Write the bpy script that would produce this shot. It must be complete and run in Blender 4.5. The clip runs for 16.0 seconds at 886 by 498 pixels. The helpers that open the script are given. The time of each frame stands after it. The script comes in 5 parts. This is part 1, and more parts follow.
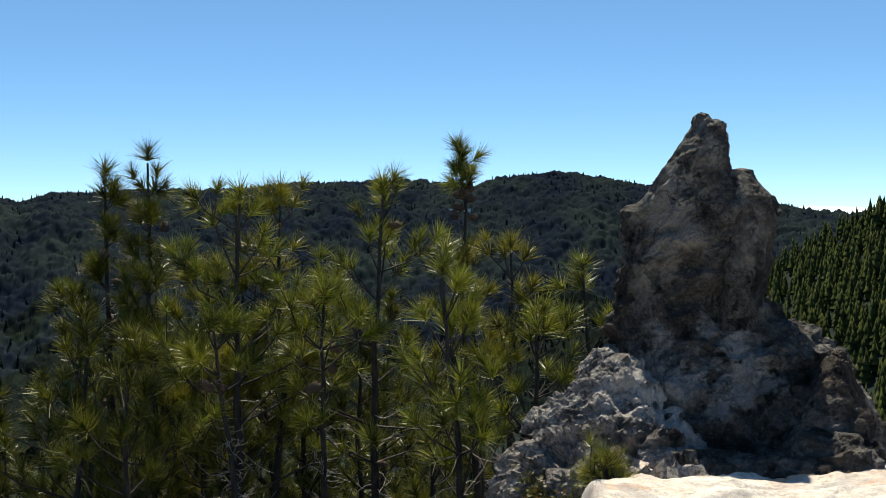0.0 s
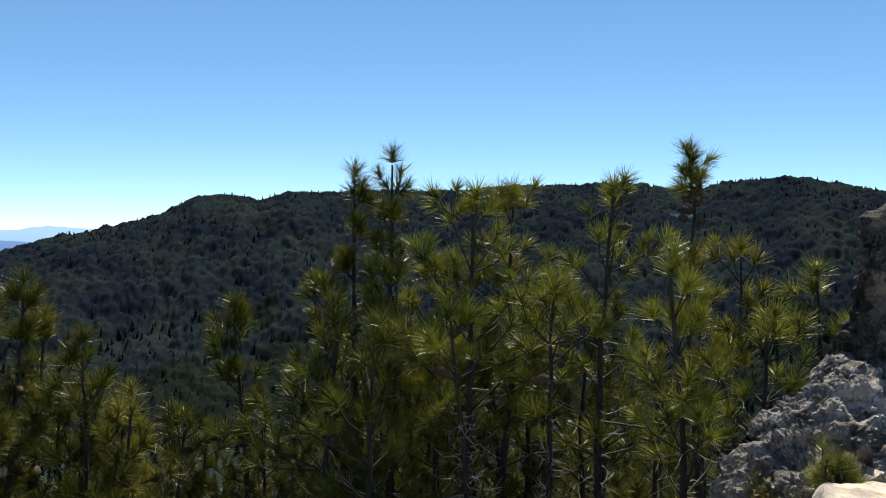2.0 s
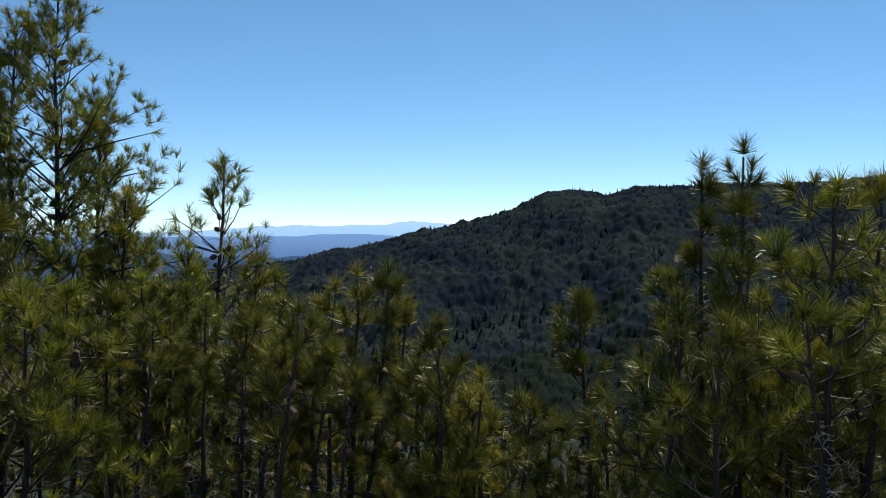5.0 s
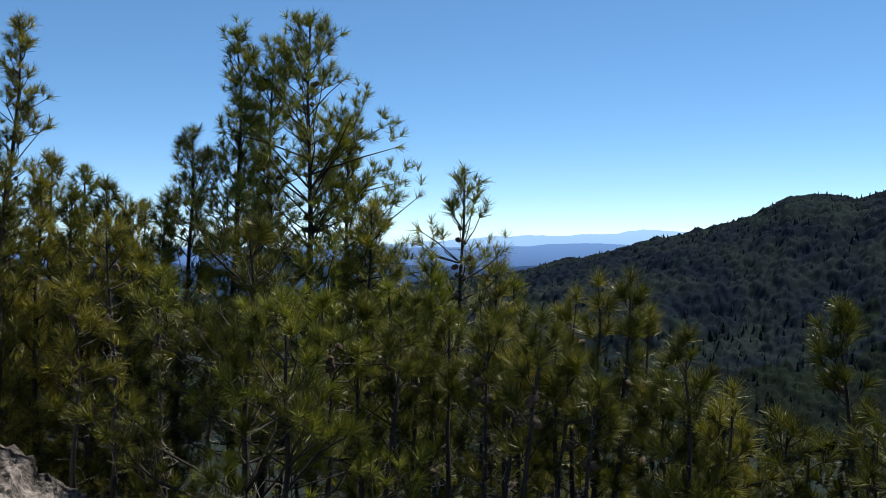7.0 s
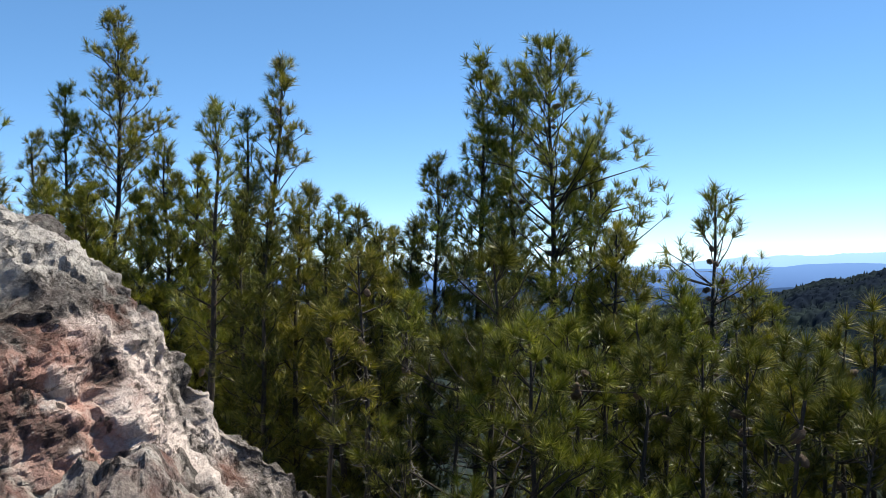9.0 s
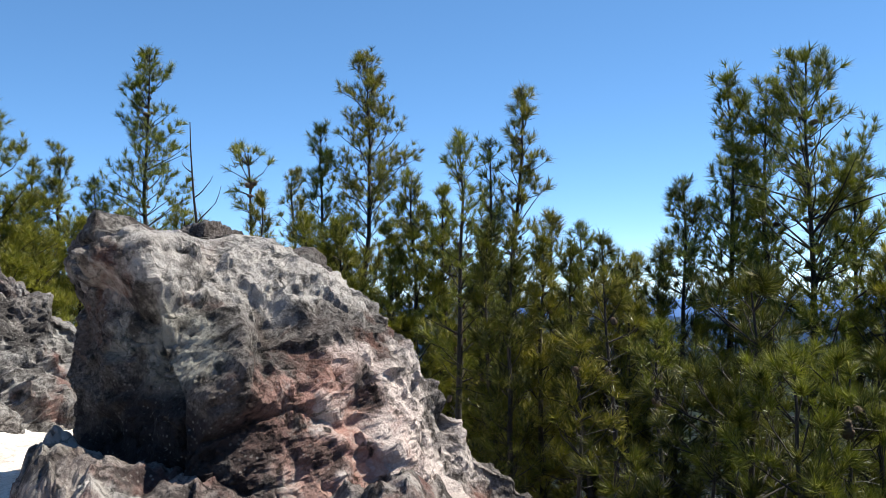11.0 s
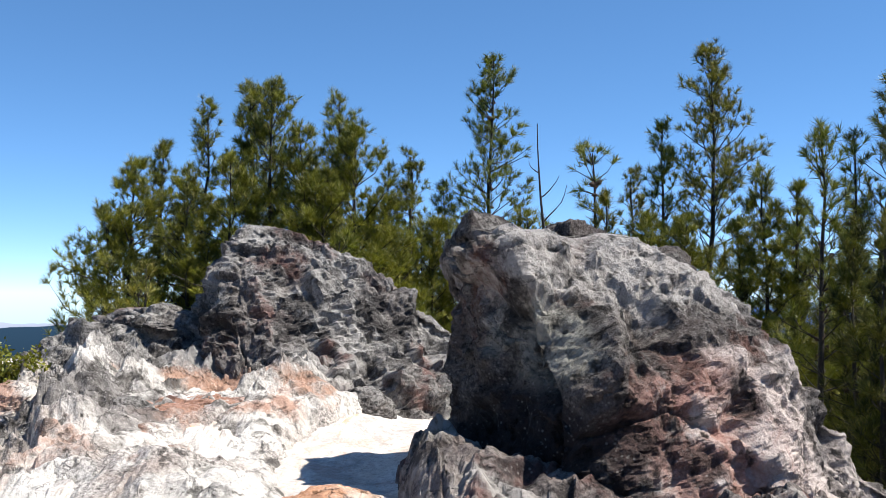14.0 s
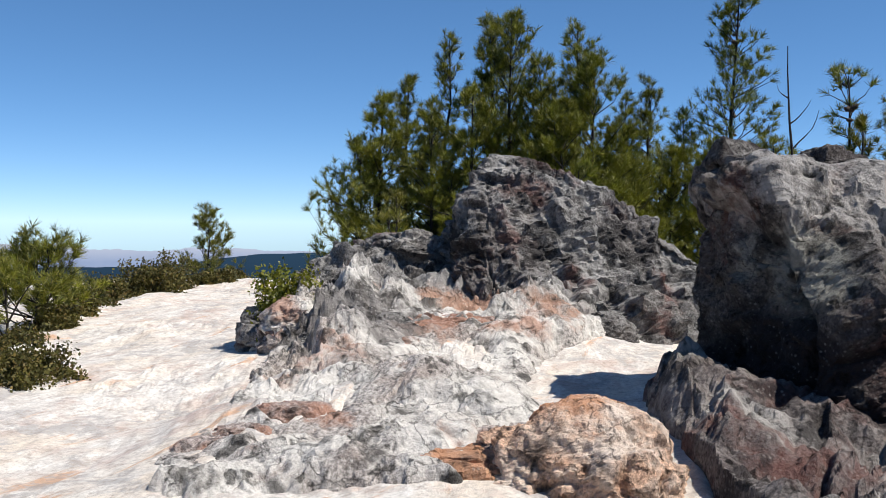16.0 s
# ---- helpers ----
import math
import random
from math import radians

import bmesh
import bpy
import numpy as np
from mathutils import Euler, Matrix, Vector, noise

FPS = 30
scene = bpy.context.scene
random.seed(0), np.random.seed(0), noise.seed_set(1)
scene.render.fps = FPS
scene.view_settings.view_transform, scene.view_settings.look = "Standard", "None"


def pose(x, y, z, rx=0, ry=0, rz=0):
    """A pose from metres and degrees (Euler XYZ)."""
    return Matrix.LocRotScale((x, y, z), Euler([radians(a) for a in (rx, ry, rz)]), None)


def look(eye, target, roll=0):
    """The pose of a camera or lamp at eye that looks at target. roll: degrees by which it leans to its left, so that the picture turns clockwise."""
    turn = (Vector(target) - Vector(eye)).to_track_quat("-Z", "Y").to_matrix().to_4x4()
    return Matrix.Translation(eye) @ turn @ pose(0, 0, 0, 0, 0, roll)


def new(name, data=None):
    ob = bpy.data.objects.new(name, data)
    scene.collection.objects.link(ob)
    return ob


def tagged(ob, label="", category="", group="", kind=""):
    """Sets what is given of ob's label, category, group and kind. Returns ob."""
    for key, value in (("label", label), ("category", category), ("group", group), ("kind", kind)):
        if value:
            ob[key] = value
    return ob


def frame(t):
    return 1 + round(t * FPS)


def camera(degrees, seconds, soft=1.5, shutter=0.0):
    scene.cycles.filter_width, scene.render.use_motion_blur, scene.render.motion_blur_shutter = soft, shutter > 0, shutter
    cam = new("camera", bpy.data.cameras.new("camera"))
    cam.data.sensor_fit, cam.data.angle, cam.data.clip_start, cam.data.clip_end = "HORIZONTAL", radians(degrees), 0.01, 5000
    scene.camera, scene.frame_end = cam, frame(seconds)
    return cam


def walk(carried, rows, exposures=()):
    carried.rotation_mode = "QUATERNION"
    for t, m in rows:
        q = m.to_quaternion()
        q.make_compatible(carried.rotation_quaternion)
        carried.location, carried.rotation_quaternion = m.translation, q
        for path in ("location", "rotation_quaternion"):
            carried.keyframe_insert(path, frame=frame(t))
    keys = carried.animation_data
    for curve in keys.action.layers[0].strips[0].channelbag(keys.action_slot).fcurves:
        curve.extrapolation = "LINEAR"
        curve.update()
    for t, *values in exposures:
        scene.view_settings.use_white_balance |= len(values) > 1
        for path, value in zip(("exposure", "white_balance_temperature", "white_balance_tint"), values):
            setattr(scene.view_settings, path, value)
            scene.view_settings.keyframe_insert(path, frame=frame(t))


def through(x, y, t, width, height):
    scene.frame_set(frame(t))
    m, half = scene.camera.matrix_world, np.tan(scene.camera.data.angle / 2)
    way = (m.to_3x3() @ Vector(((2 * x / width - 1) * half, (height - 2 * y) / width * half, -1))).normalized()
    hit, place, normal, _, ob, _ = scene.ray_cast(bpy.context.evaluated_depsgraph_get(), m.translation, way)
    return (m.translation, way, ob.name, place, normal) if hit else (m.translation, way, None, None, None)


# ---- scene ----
cam = camera(49.9, 16.0, soft=0.5, shutter=0.0)
PATH = [
    (0, 0.058, 0.526, 1.612, 88.981, 0.591, 0),
    (0.5, 0.033, 0.508, 1.614, 88.995, 0.245, 3.339),
    (1, 0.018, 0.449, 1.605, 89.086, -0.241, 6.649),
    (1.5, -0.005, 0.339, 1.598, 89.147, -0.429, 9.765),
    (2, -0.01, 0.199, 1.588, 89.138, -0.732, 13.005),
    (2.5, -0.024, 0.193, 1.586, 89.055, -0.879, 16.171),
    (3, -0.032, 0.18, 1.589, 88.921, -0.977, 19.441),
    (3.5, -0.005, 0.195, 1.592, 88.762, -1.227, 23.064),
    (4, 0.011, 0.235, 1.596, 88.495, -1.271, 26.641),
    (6.5, -0.055, 0.18, 1.581, 89.13, -0, 44.005),
    (7, -0.11, 0.205, 1.585, 89.037, -0.015, 47.455),
    (7.5, -0.149, 0.207, 1.587, 88.948, 0.005, 51.03),
    (8, -0.22, 0.231, 1.59, 89.26, 0.205, 54.39),
    (8.5, -0.215, 0.244, 1.591, 89.838, 0.416, 58.153),
    (9, -0.271, 0.301, 1.589, 90.521, 0.802, 61.959),
    (11.5, -0.432, 0.189, 1.614, 92.746, 1.186, 79.334),
    (12, -0.536, 0.163, 1.621, 93.082, 1.248, 82.626),
    (12.5, -0.621, 0.104, 1.667, 93.048, 1.275, 85.828),
    (13, -0.634, 0.017, 1.671, 93.366, 1.012, 88.787),
    (13.5, -0.581, -0.069, 1.654, 93.212, 0.718, 91.792),
    (14, -0.466, -0.134, 1.612, 92.541, 0.193, 95.044),
    (14.5, -0.382, -0.161, 1.599, 91.481, -0.095, 98.445),
    (15, -0.271, -0.211, 1.572, 90.544, -0.309, 101.614),
    (15.5, -0.205, -0.246, 1.559, 89.527, -0.419, 105.058),
    (16, -0.111, -0.249, 1.56, 88.424, -0.251, 108.627),
]
EXPOSURES = [(0, 0.80, 7350, 4), (4, 0.72, 7200, 4), (6.5, 0.60, 6850, 5), (7.5, 0.72, 6750, 6), (9, 1.02, 6800, 6), (12, 1.04, 6480, 8), (14, 0.90, 6400, 9), (15, 0.70, 6380, 9), (16, 0.40, 6330, 9)]
walk(cam, [(r[0], pose(*r[1:])) for r in PATH], EXPOSURES)

# ---- daylight ----
SUN_AZ, SUN_EL = 2.0, 57.0
world = bpy.data.worlds.new("sky")
scene.world = world
world.use_nodes = True
wn = world.node_tree.nodes
sky = wn.new("ShaderNodeTexSky")
sky.sky_type = "NISHITA"
sky.sun_disc = False
sky.sun_elevation = radians(SUN_EL)
sky.sun_rotation = radians(-SUN_AZ)
sky.altitude = 3000
sky.air_density = 0.62
sky.dust_density = 0.0
sky.ozone_density = 5.0
wn["Background"].inputs["Strength"].default_value = 0.158
hue = wn.new("ShaderNodeHueSaturation")
hue.inputs["Saturation"].default_value = 1.20
hue.inputs["Hue"].default_value = 0.498
even = wn.new("ShaderNodeGamma")
even.inputs["Gamma"].default_value = 0.79
world.node_tree.links.new(sky.outputs[0], even.inputs["Color"])
world.node_tree.links.new(even.outputs[0], hue.inputs["Color"])
world.node_tree.links.new(hue.outputs[0], wn["Background"].inputs[0])
sun = new("sun", bpy.data.lights.new("sun", "SUN"))
sun.data.energy = 5.0
sun.data.angle = radians(0.53)
sun.data.color = (1.0, 0.95, 0.87)
sun_dir = Vector((-math.sin(radians(SUN_AZ)) * math.cos(radians(SUN_EL)), math.cos(radians(SUN_AZ)) * math.cos(radians(SUN_EL)), math.sin(radians(SUN_EL))))
sun.matrix_world = look(sun_dir * 50, (0, 0, 0))


# ---- arithmetic: noise on arrays, meshes from arrays ----
def hash3(i, j, k, s):
    h = (i * 73856093) ^ (j * 19349663) ^ (k * 83492791) ^ (s * 2654435761)
    h = (h ^ (h >> 13)) * 1274126177 & 0xFFFFFFFF
    h = (h ^ (h >> 16)) * 2246822519 & 0xFFFFFFFF
    return ((h ^ (h >> 15)) & 0xFFFFFF) / 16777215.0


def vnoise(p, s=0):
    """Smooth noise between -1 and 1 at the points p, an array of rows."""
    f = np.floor(p)
    i = f.astype(np.int64)
    w = p - f
    w = w * w * w * (w * (w * 6 - 15) + 10)
    out = 0
    for a in (0, 1):
        for b in (0, 1):
            for c in (0, 1):
                g = (w[:, 0] if a else 1 - w[:, 0]) * (w[:, 1] if b else 1 - w[:, 1]) * (w[:, 2] if c else 1 - w[:, 2])
                out = out + g * hash3(i[:, 0] + a, i[:, 1] + b, i[:, 2] + c, s)
    return out * 2 - 1


def fbm(p, octaves=4, s=0, gain=0.5):
    out, amp, q = 0, 1.0, np.array(p, float)
    for o in range(octaves):
        out = out + amp * vnoise(q + 17.3 * o, s + o)
        q, amp = q * 2.03, amp * gain
    return out


def ridged(p, octaves=4, s=0):
    out, amp, q = 0, 1.0, np.array(p, float)
    for o in range(octaves):
        out = out + amp * (1 - 2 * np.abs(vnoise(q + 9.1 * o, s + o)))
        q, amp = q * 2.1, amp * 0.5
    return out


def facets(p, s=0):
    """Broken planes: every cell is tilted its own way. Gives the height and how far the nearest joint is."""
    f = np.floor(p).astype(np.int64)
    d1, d2, out = np.full(len(p), 9.0), np.full(len(p), 9.0), np.zeros(len(p))
    for a in (-1, 0, 1):
        for b in (-1, 0, 1):
            for c in (-1, 0, 1):
                i, j, k = f[:, 0] + a, f[:, 1] + b, f[:, 2] + c
                x, y, z = [v + hash3(i, j, k, s + m) - p[:, n] for n, (v, m) in enumerate(((i, 1), (j, 2), (k, 3)))]
                d = np.sqrt(x * x + y * y + z * z)
                near = d < d1
                tilt = (hash3(i, j, k, s + 5) - 0.5) * x + (hash3(i, j, k, s + 6) - 0.5) * y + (hash3(i, j, k, s + 7) - 0.5) * z
                out = np.where(near, tilt * 1.6 + (hash3(i, j, k, s + 4) - 0.5) * 0.55, out)
                d2 = np.where(near, d1, np.minimum(d2, d))
                d1 = np.where(near, d, d1)
    return out * smooth(0, 0.22, d2 - d1), d2 - d1


def smooth(a, b, x):
    t = np.clip((x - a) / (b - a), 0, 1)
    return t * t * (3 - 2 * t)


def mesh_of(name, verts, tris=None, quads=None, material=None, shade=True, mat_index=None):
    me = bpy.data.meshes.new(name)
    verts = np.asarray(verts, np.float32)
    parts = [np.asarray(f, np.int32) for f in (tris, quads) if f is not None and len(f)]
    loops = np.concatenate([f.ravel() for f in parts])
    sizes = np.concatenate([np.full(len(f), f.shape[1], np.int32) for f in parts])
    me.vertices.add(len(verts))
    me.vertices.foreach_set("co", verts.ravel())
    me.loops.add(len(loops))
    me.loops.foreach_set("vertex_index", loops)
    me.polygons.add(len(sizes))
    me.polygons.foreach_set("loop_start", np.concatenate([[0], np.cumsum(sizes)[:-1]]).astype(np.int32))
    me.polygons.foreach_set("use_smooth", np.full(len(sizes), shade))
    if mat_index is not None:
        me.polygons.foreach_set("material_index", np.asarray(mat_index, np.int32))
    me.update(calc_edges=True)
    for m in (material if isinstance(material, (list, tuple)) else [material]):
        if m:
            me.materials.append(m)
    return me


def grid_quads(n, m, wrap=False):
    """Faces of a grid of n rows and m columns; wrap joins the last column to the first."""
    i, j = np.meshgrid(np.arange(n - 1), np.arange(m if wrap else m - 1), indexing="ij")
    k = (j + 1) % m
    return np.stack([i * m + j, i * m + k, (i + 1) * m + k, (i + 1) * m + j], -1).reshape(-1, 4)


def polar(az, r, z):
    """World points from a bearing (degrees, left of north), a distance and a height."""
    a = np.radians(az)
    return np.stack([-r * np.sin(a), r * np.cos(a), z + 0 * r * a], -1)


# ---- materials ----
def material(name):
    m = bpy.data.materials.new(name)
    m.use_nodes = True
    nt = m.node_tree
    return m, nt, nt.nodes["Principled BSDF"]


def node(nt, kind, **values):
    n = nt.nodes.new(kind)
    for k, v in values.items():
        n.inputs[k.replace("_", " ")].default_value = v
    return n


def ramp(nt, src, stops):
    n = nt.nodes.new("ShaderNodeValToRGB")
    while len(n.color_ramp.elements) < len(stops):
        n.color_ramp.elements.new(0.5)
    for e, (p, c) in zip(n.color_ramp.elements, stops):
        e.position, e.color = p, (*c, 1) if len(c) == 3 else c
    nt.links.new(src, n.inputs[0])
    return n


def noise_tex(nt, scale, detail=6, rough=0.6, coord=None, distortion=0.0):
    n = node(nt, "ShaderNodeTexNoise", Scale=scale, Detail=detail, Roughness=rough, Distortion=distortion)
    if coord:
        nt.links.new(coord, n.inputs["Vector"])
    return n


def mix(nt, fac, a, b):
    n = nt.nodes.new("ShaderNodeMix")
    n.data_type = "RGBA"
    for src, i in ((fac, 0), (a, 6), (b, 7)):
        if isinstance(src, (float, int)):
            n.inputs[i].default_value = src
        elif isinstance(src, tuple):
            n.inputs[i].default_value = (*src, 1)
        else:
            nt.links.new(src, n.inputs[i])
    return n.outputs[2]


def bumped(nt, bsdf, heights, strength=0.6, distance=0.02):
    prev = None
    for h, d in heights:
        b = node(nt, "ShaderNodeBump", Strength=strength, Distance=d)
        nt.links.new(h, b.inputs["Height"])
        if prev:
            nt.links.new(prev, b.inputs["Normal"])
        prev = b.outputs[0]
    nt.links.new(prev, bsdf.inputs["Normal"])


def rock_material(name, grey, pale, rust, dark, rust_at=0.6, dark_at=0.6, pale_at=0.55, offset=(0, 0, 0), stains=(), relief=1.0):
    """Weathered rock: mottled ground, broad pale, rusty and black patches with frayed rims, lichen spots, fine cracks.
    stains: places of their own, some of them painted light and shade, as (centre, radii, colour, strength)."""
    m, nt, b = material(name)
    geo = nt.nodes.new("ShaderNodeTexCoord")
    mp = node(nt, "ShaderNodeMapping")
    mp.inputs["Location"].default_value = offset
    nt.links.new(geo.outputs["Object"], mp.inputs[0])
    co = mp.outputs[0]
    shade = lambda c, k: tuple(min(1, v * k) for v in c)
    fine = noise_tex(nt, 34, 5, 0.72, co)
    mid = noise_tex(nt, 6.5, 9, 0.68, co, 0.3)
    broad = noise_tex(nt, 1.5, 6, 0.62, co, 0.1)

    def patch(scale, at, soft, most, colour, c, distortion=0.15):
        n = noise_tex(nt, scale, 12, 0.64, co, distortion)
        return mix(nt, ramp(nt, n.outputs[0], [(at - soft, (0, 0, 0)), (at + soft, (most, most, most))]).outputs[0], c, colour), n

    c = mix(nt, ramp(nt, fine.outputs[0], [(0.36, (0, 0, 0)), (0.64, (1, 1, 1))]).outputs[0], shade(grey, 0.32), shade(grey, 1.85))
    c = mix(nt, ramp(nt, broad.outputs[0], [(0.40, (0.55, 0.55, 0.55)), (0.56, (0, 0, 0))]).outputs[0], c, tuple(0.55 * v + 0.25 * w for v, w in zip(grey, rust)))
    c, _ = patch(1.25, pale_at, 0.055, 0.85, mix(nt, mid.outputs[0], shade(pale, 0.55), shade(pale, 1.4)), c)
    c, _ = patch(0.95, rust_at, 0.04, 0.8, mix(nt, mid.outputs[0], shade(rust, 0.6), shade(rust, 1.4)), c)
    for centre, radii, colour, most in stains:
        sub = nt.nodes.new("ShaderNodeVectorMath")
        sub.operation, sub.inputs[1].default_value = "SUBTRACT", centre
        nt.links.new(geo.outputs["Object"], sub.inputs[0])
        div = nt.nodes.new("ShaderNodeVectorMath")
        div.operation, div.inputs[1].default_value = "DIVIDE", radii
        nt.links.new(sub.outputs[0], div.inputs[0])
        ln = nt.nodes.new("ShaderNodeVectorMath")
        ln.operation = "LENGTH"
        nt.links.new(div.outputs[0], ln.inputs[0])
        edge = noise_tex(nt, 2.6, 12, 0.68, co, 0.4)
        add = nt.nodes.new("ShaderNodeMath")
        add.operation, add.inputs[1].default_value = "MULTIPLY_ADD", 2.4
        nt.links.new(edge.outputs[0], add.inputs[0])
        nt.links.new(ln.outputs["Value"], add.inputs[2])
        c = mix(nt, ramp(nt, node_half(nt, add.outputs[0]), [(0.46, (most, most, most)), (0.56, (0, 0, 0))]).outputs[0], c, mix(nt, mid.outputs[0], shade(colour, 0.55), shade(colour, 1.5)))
    c, dn = patch(2.4, dark_at, 0.045, 0.8, dark, c)
    speck = node(nt, "ShaderNodeTexVoronoi", Scale=26.0)
    nt.links.new(co, speck.inputs["Vector"])
    where = ramp(nt, mid.outputs[0], [(0.47, (0, 0, 0)), (0.58, (1, 1, 1))])
    dots = ramp(nt, speck.outputs["Distance"], [(0.12, (0.4, 0.4, 0.4)), (0.32, (0, 0, 0))])
    c = mix(nt, mix(nt, where.outputs[0], (0.0, 0.0, 0.0), dots.outputs[0]), c, shade(pale, 1.1))
    pr = ramp(nt, mid.outputs[0], [(0.33, (0, 0, 0)), (0.41, (1, 1, 1))])
    c = mix(nt, pr.outputs[0], mix(nt, 0.6, c, dark), c)
    prev = None
    for scale, wide, most in ((1.5, 0.012, 0.45), (4.0, 0.012, 0.12)):
        crack = node(nt, "ShaderNodeTexVoronoi", Scale=scale)
        crack.feature = "DISTANCE_TO_EDGE"
        warp = nt.nodes.new("ShaderNodeVectorMath")
        warp.operation = "MULTIPLY_ADD"
        nt.links.new(broad.outputs["Color"], warp.inputs[0])
        warp.inputs[1].default_value = (0.8, 0.8, 0.8)
        nt.links.new(co, warp.inputs[2])
        nt.links.new(warp.outputs[0], crack.inputs["Vector"])
        cr = ramp(nt, crack.outputs[0], [(0.0, (0.0, 0.0, 0.0)), (wide, (1, 1, 1))])
        c = mix(nt, cr.outputs[0], mix(nt, most, c, dark), c)
        prev = prev or cr
    nt.links.new(c, b.inputs["Base Color"])
    b.inputs["Roughness"].default_value = 0.92
    b.inputs["Specular IOR Level"].default_value = 0.2
    bumped(nt, b, [(prev.outputs[0], 0.02 * relief), (pr.outputs[0], 0.012 * relief), (mid.outputs[0], 0.045 * relief), (dn.outputs[0], 0.03 * relief), (fine.outputs[0], 0.02 * relief)], 0.9)
    return m


def node_half(nt, src):
    n = nt.nodes.new("ShaderNodeMath")
    n.operation, n.inputs[1].default_value = "MULTIPLY", 0.25
    nt.links.new(src, n.inputs[0])
    return n.outputs[0]


def leaf_material(name, c1, c2, c3, through=0.35, rough=0.5, by_object=True, clump_scale=5.5):
    """Needles and leaves: green that varies from clump to clump, with light coming through."""
    m, nt, b = material(name)
    geo = nt.nodes.new("ShaderNodeNewGeometry")
    info = nt.nodes.new("ShaderNodeObjectInfo")
    tc = nt.nodes.new("ShaderNodeTexCoord")
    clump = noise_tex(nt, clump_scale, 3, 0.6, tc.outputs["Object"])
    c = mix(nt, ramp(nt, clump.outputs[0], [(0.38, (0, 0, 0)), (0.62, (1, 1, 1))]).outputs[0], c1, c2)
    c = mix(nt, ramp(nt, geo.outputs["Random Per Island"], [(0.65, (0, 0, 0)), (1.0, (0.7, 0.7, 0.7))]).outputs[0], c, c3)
    if by_object:
        c = mix(nt, ramp(nt, info.outputs["Random"], [(0.0, (0, 0, 0)), (1.0, (0.25, 0.25, 0.25))]).outputs[0], c, c2)
    nt.links.new(c, b.inputs["Base Color"])
    b.inputs["Roughness"].default_value = rough
    b.inputs["Specular IOR Level"].default_value = 0.3 if through else 0.0
    if through:
        tr = nt.nodes.new("ShaderNodeBsdfTranslucent")
        nt.links.new(c, tr.inputs["Color"])
        ms = nt.nodes.new("ShaderNodeMixShader")
        ms.inputs[0].default_value = through
        nt.links.new(b.outputs[0], ms.inputs[1])
        nt.links.new(tr.outputs[0], ms.inputs[2])
        nt.links.new(ms.outputs[0], nt.nodes["Material Output"].inputs["Surface"])
    return m


def bark_material(name, c1, c2):
    m, nt, b = material(name)
    tc = nt.nodes.new("ShaderNodeTexCoord")
    mp = node(nt, "ShaderNodeMapping", Scale=(9, 9, 2.2))
    nt.links.new(tc.outputs["Object"], mp.inputs[0])
    n1 = noise_tex(nt, 3.0, 8, 0.7, mp.outputs[0])
    nt.links.new(mix(nt, ramp(nt, n1.outputs[0], [(0.35, (0, 0, 0)), (0.65, (1, 1, 1))]).outputs[0], c1, c2), b.inputs["Base Color"])
    b.inputs["Roughness"].default_value = 0.92
    bumped(nt, b, [(n1.outputs[0], 0.02)], 0.8)
    return m


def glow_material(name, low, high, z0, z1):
    """Far distance: a plain backdrop that glows, with the haze put into its colour, paler towards its top."""
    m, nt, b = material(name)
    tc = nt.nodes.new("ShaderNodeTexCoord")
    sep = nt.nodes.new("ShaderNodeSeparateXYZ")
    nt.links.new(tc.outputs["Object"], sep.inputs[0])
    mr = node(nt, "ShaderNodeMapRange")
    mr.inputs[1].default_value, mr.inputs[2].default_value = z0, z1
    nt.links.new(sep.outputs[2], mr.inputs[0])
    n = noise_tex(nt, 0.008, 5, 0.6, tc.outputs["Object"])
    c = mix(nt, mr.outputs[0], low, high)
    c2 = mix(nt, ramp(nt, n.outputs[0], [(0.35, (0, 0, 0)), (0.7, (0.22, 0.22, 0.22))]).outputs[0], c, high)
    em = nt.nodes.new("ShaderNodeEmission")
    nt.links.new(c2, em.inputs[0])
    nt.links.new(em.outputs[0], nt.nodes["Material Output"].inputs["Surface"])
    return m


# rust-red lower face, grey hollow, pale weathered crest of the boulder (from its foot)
# near-black patch: painted shade at lower left; crest and right slope painted sunlit-bright
BOULDER_STAINS_AND_SHADE = [((1.75, 0.45, 2.4), (0.9, 1.1, 0.7), (0.40, 0.22, 0.18), 0.7), ((1.3, -0.9, 3.05), (0.7, 0.5, 0.42), (0.29, 0.275, 0.235), 0.85), ((0.9, 0.3, 3.68), (1.3, 2.1, 0.55), (0.46, 0.425, 0.395), 0.75),
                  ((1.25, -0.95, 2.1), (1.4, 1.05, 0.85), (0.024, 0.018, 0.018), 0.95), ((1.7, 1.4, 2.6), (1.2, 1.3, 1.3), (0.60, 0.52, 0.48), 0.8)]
M_BOULDER = rock_material("boulder_stone", (0.092, 0.082, 0.076), (0.36, 0.335, 0.31), (0.13, 0.06, 0.045), (0.016, 0.012, 0.012), 0.585, 0.585, 0.595, (0, 0, 0), BOULDER_STAINS_AND_SHADE, 1.5)
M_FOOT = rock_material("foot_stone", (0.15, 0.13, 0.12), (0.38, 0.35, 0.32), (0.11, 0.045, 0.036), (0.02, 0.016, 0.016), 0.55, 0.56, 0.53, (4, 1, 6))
M_GREYROCK = rock_material("grey_stone", (0.175, 0.165, 0.155), (0.36, 0.34, 0.32), (0.12, 0.055, 0.045), (0.018, 0.015, 0.015), 0.57, 0.54, 0.57, (7, 2, 3))
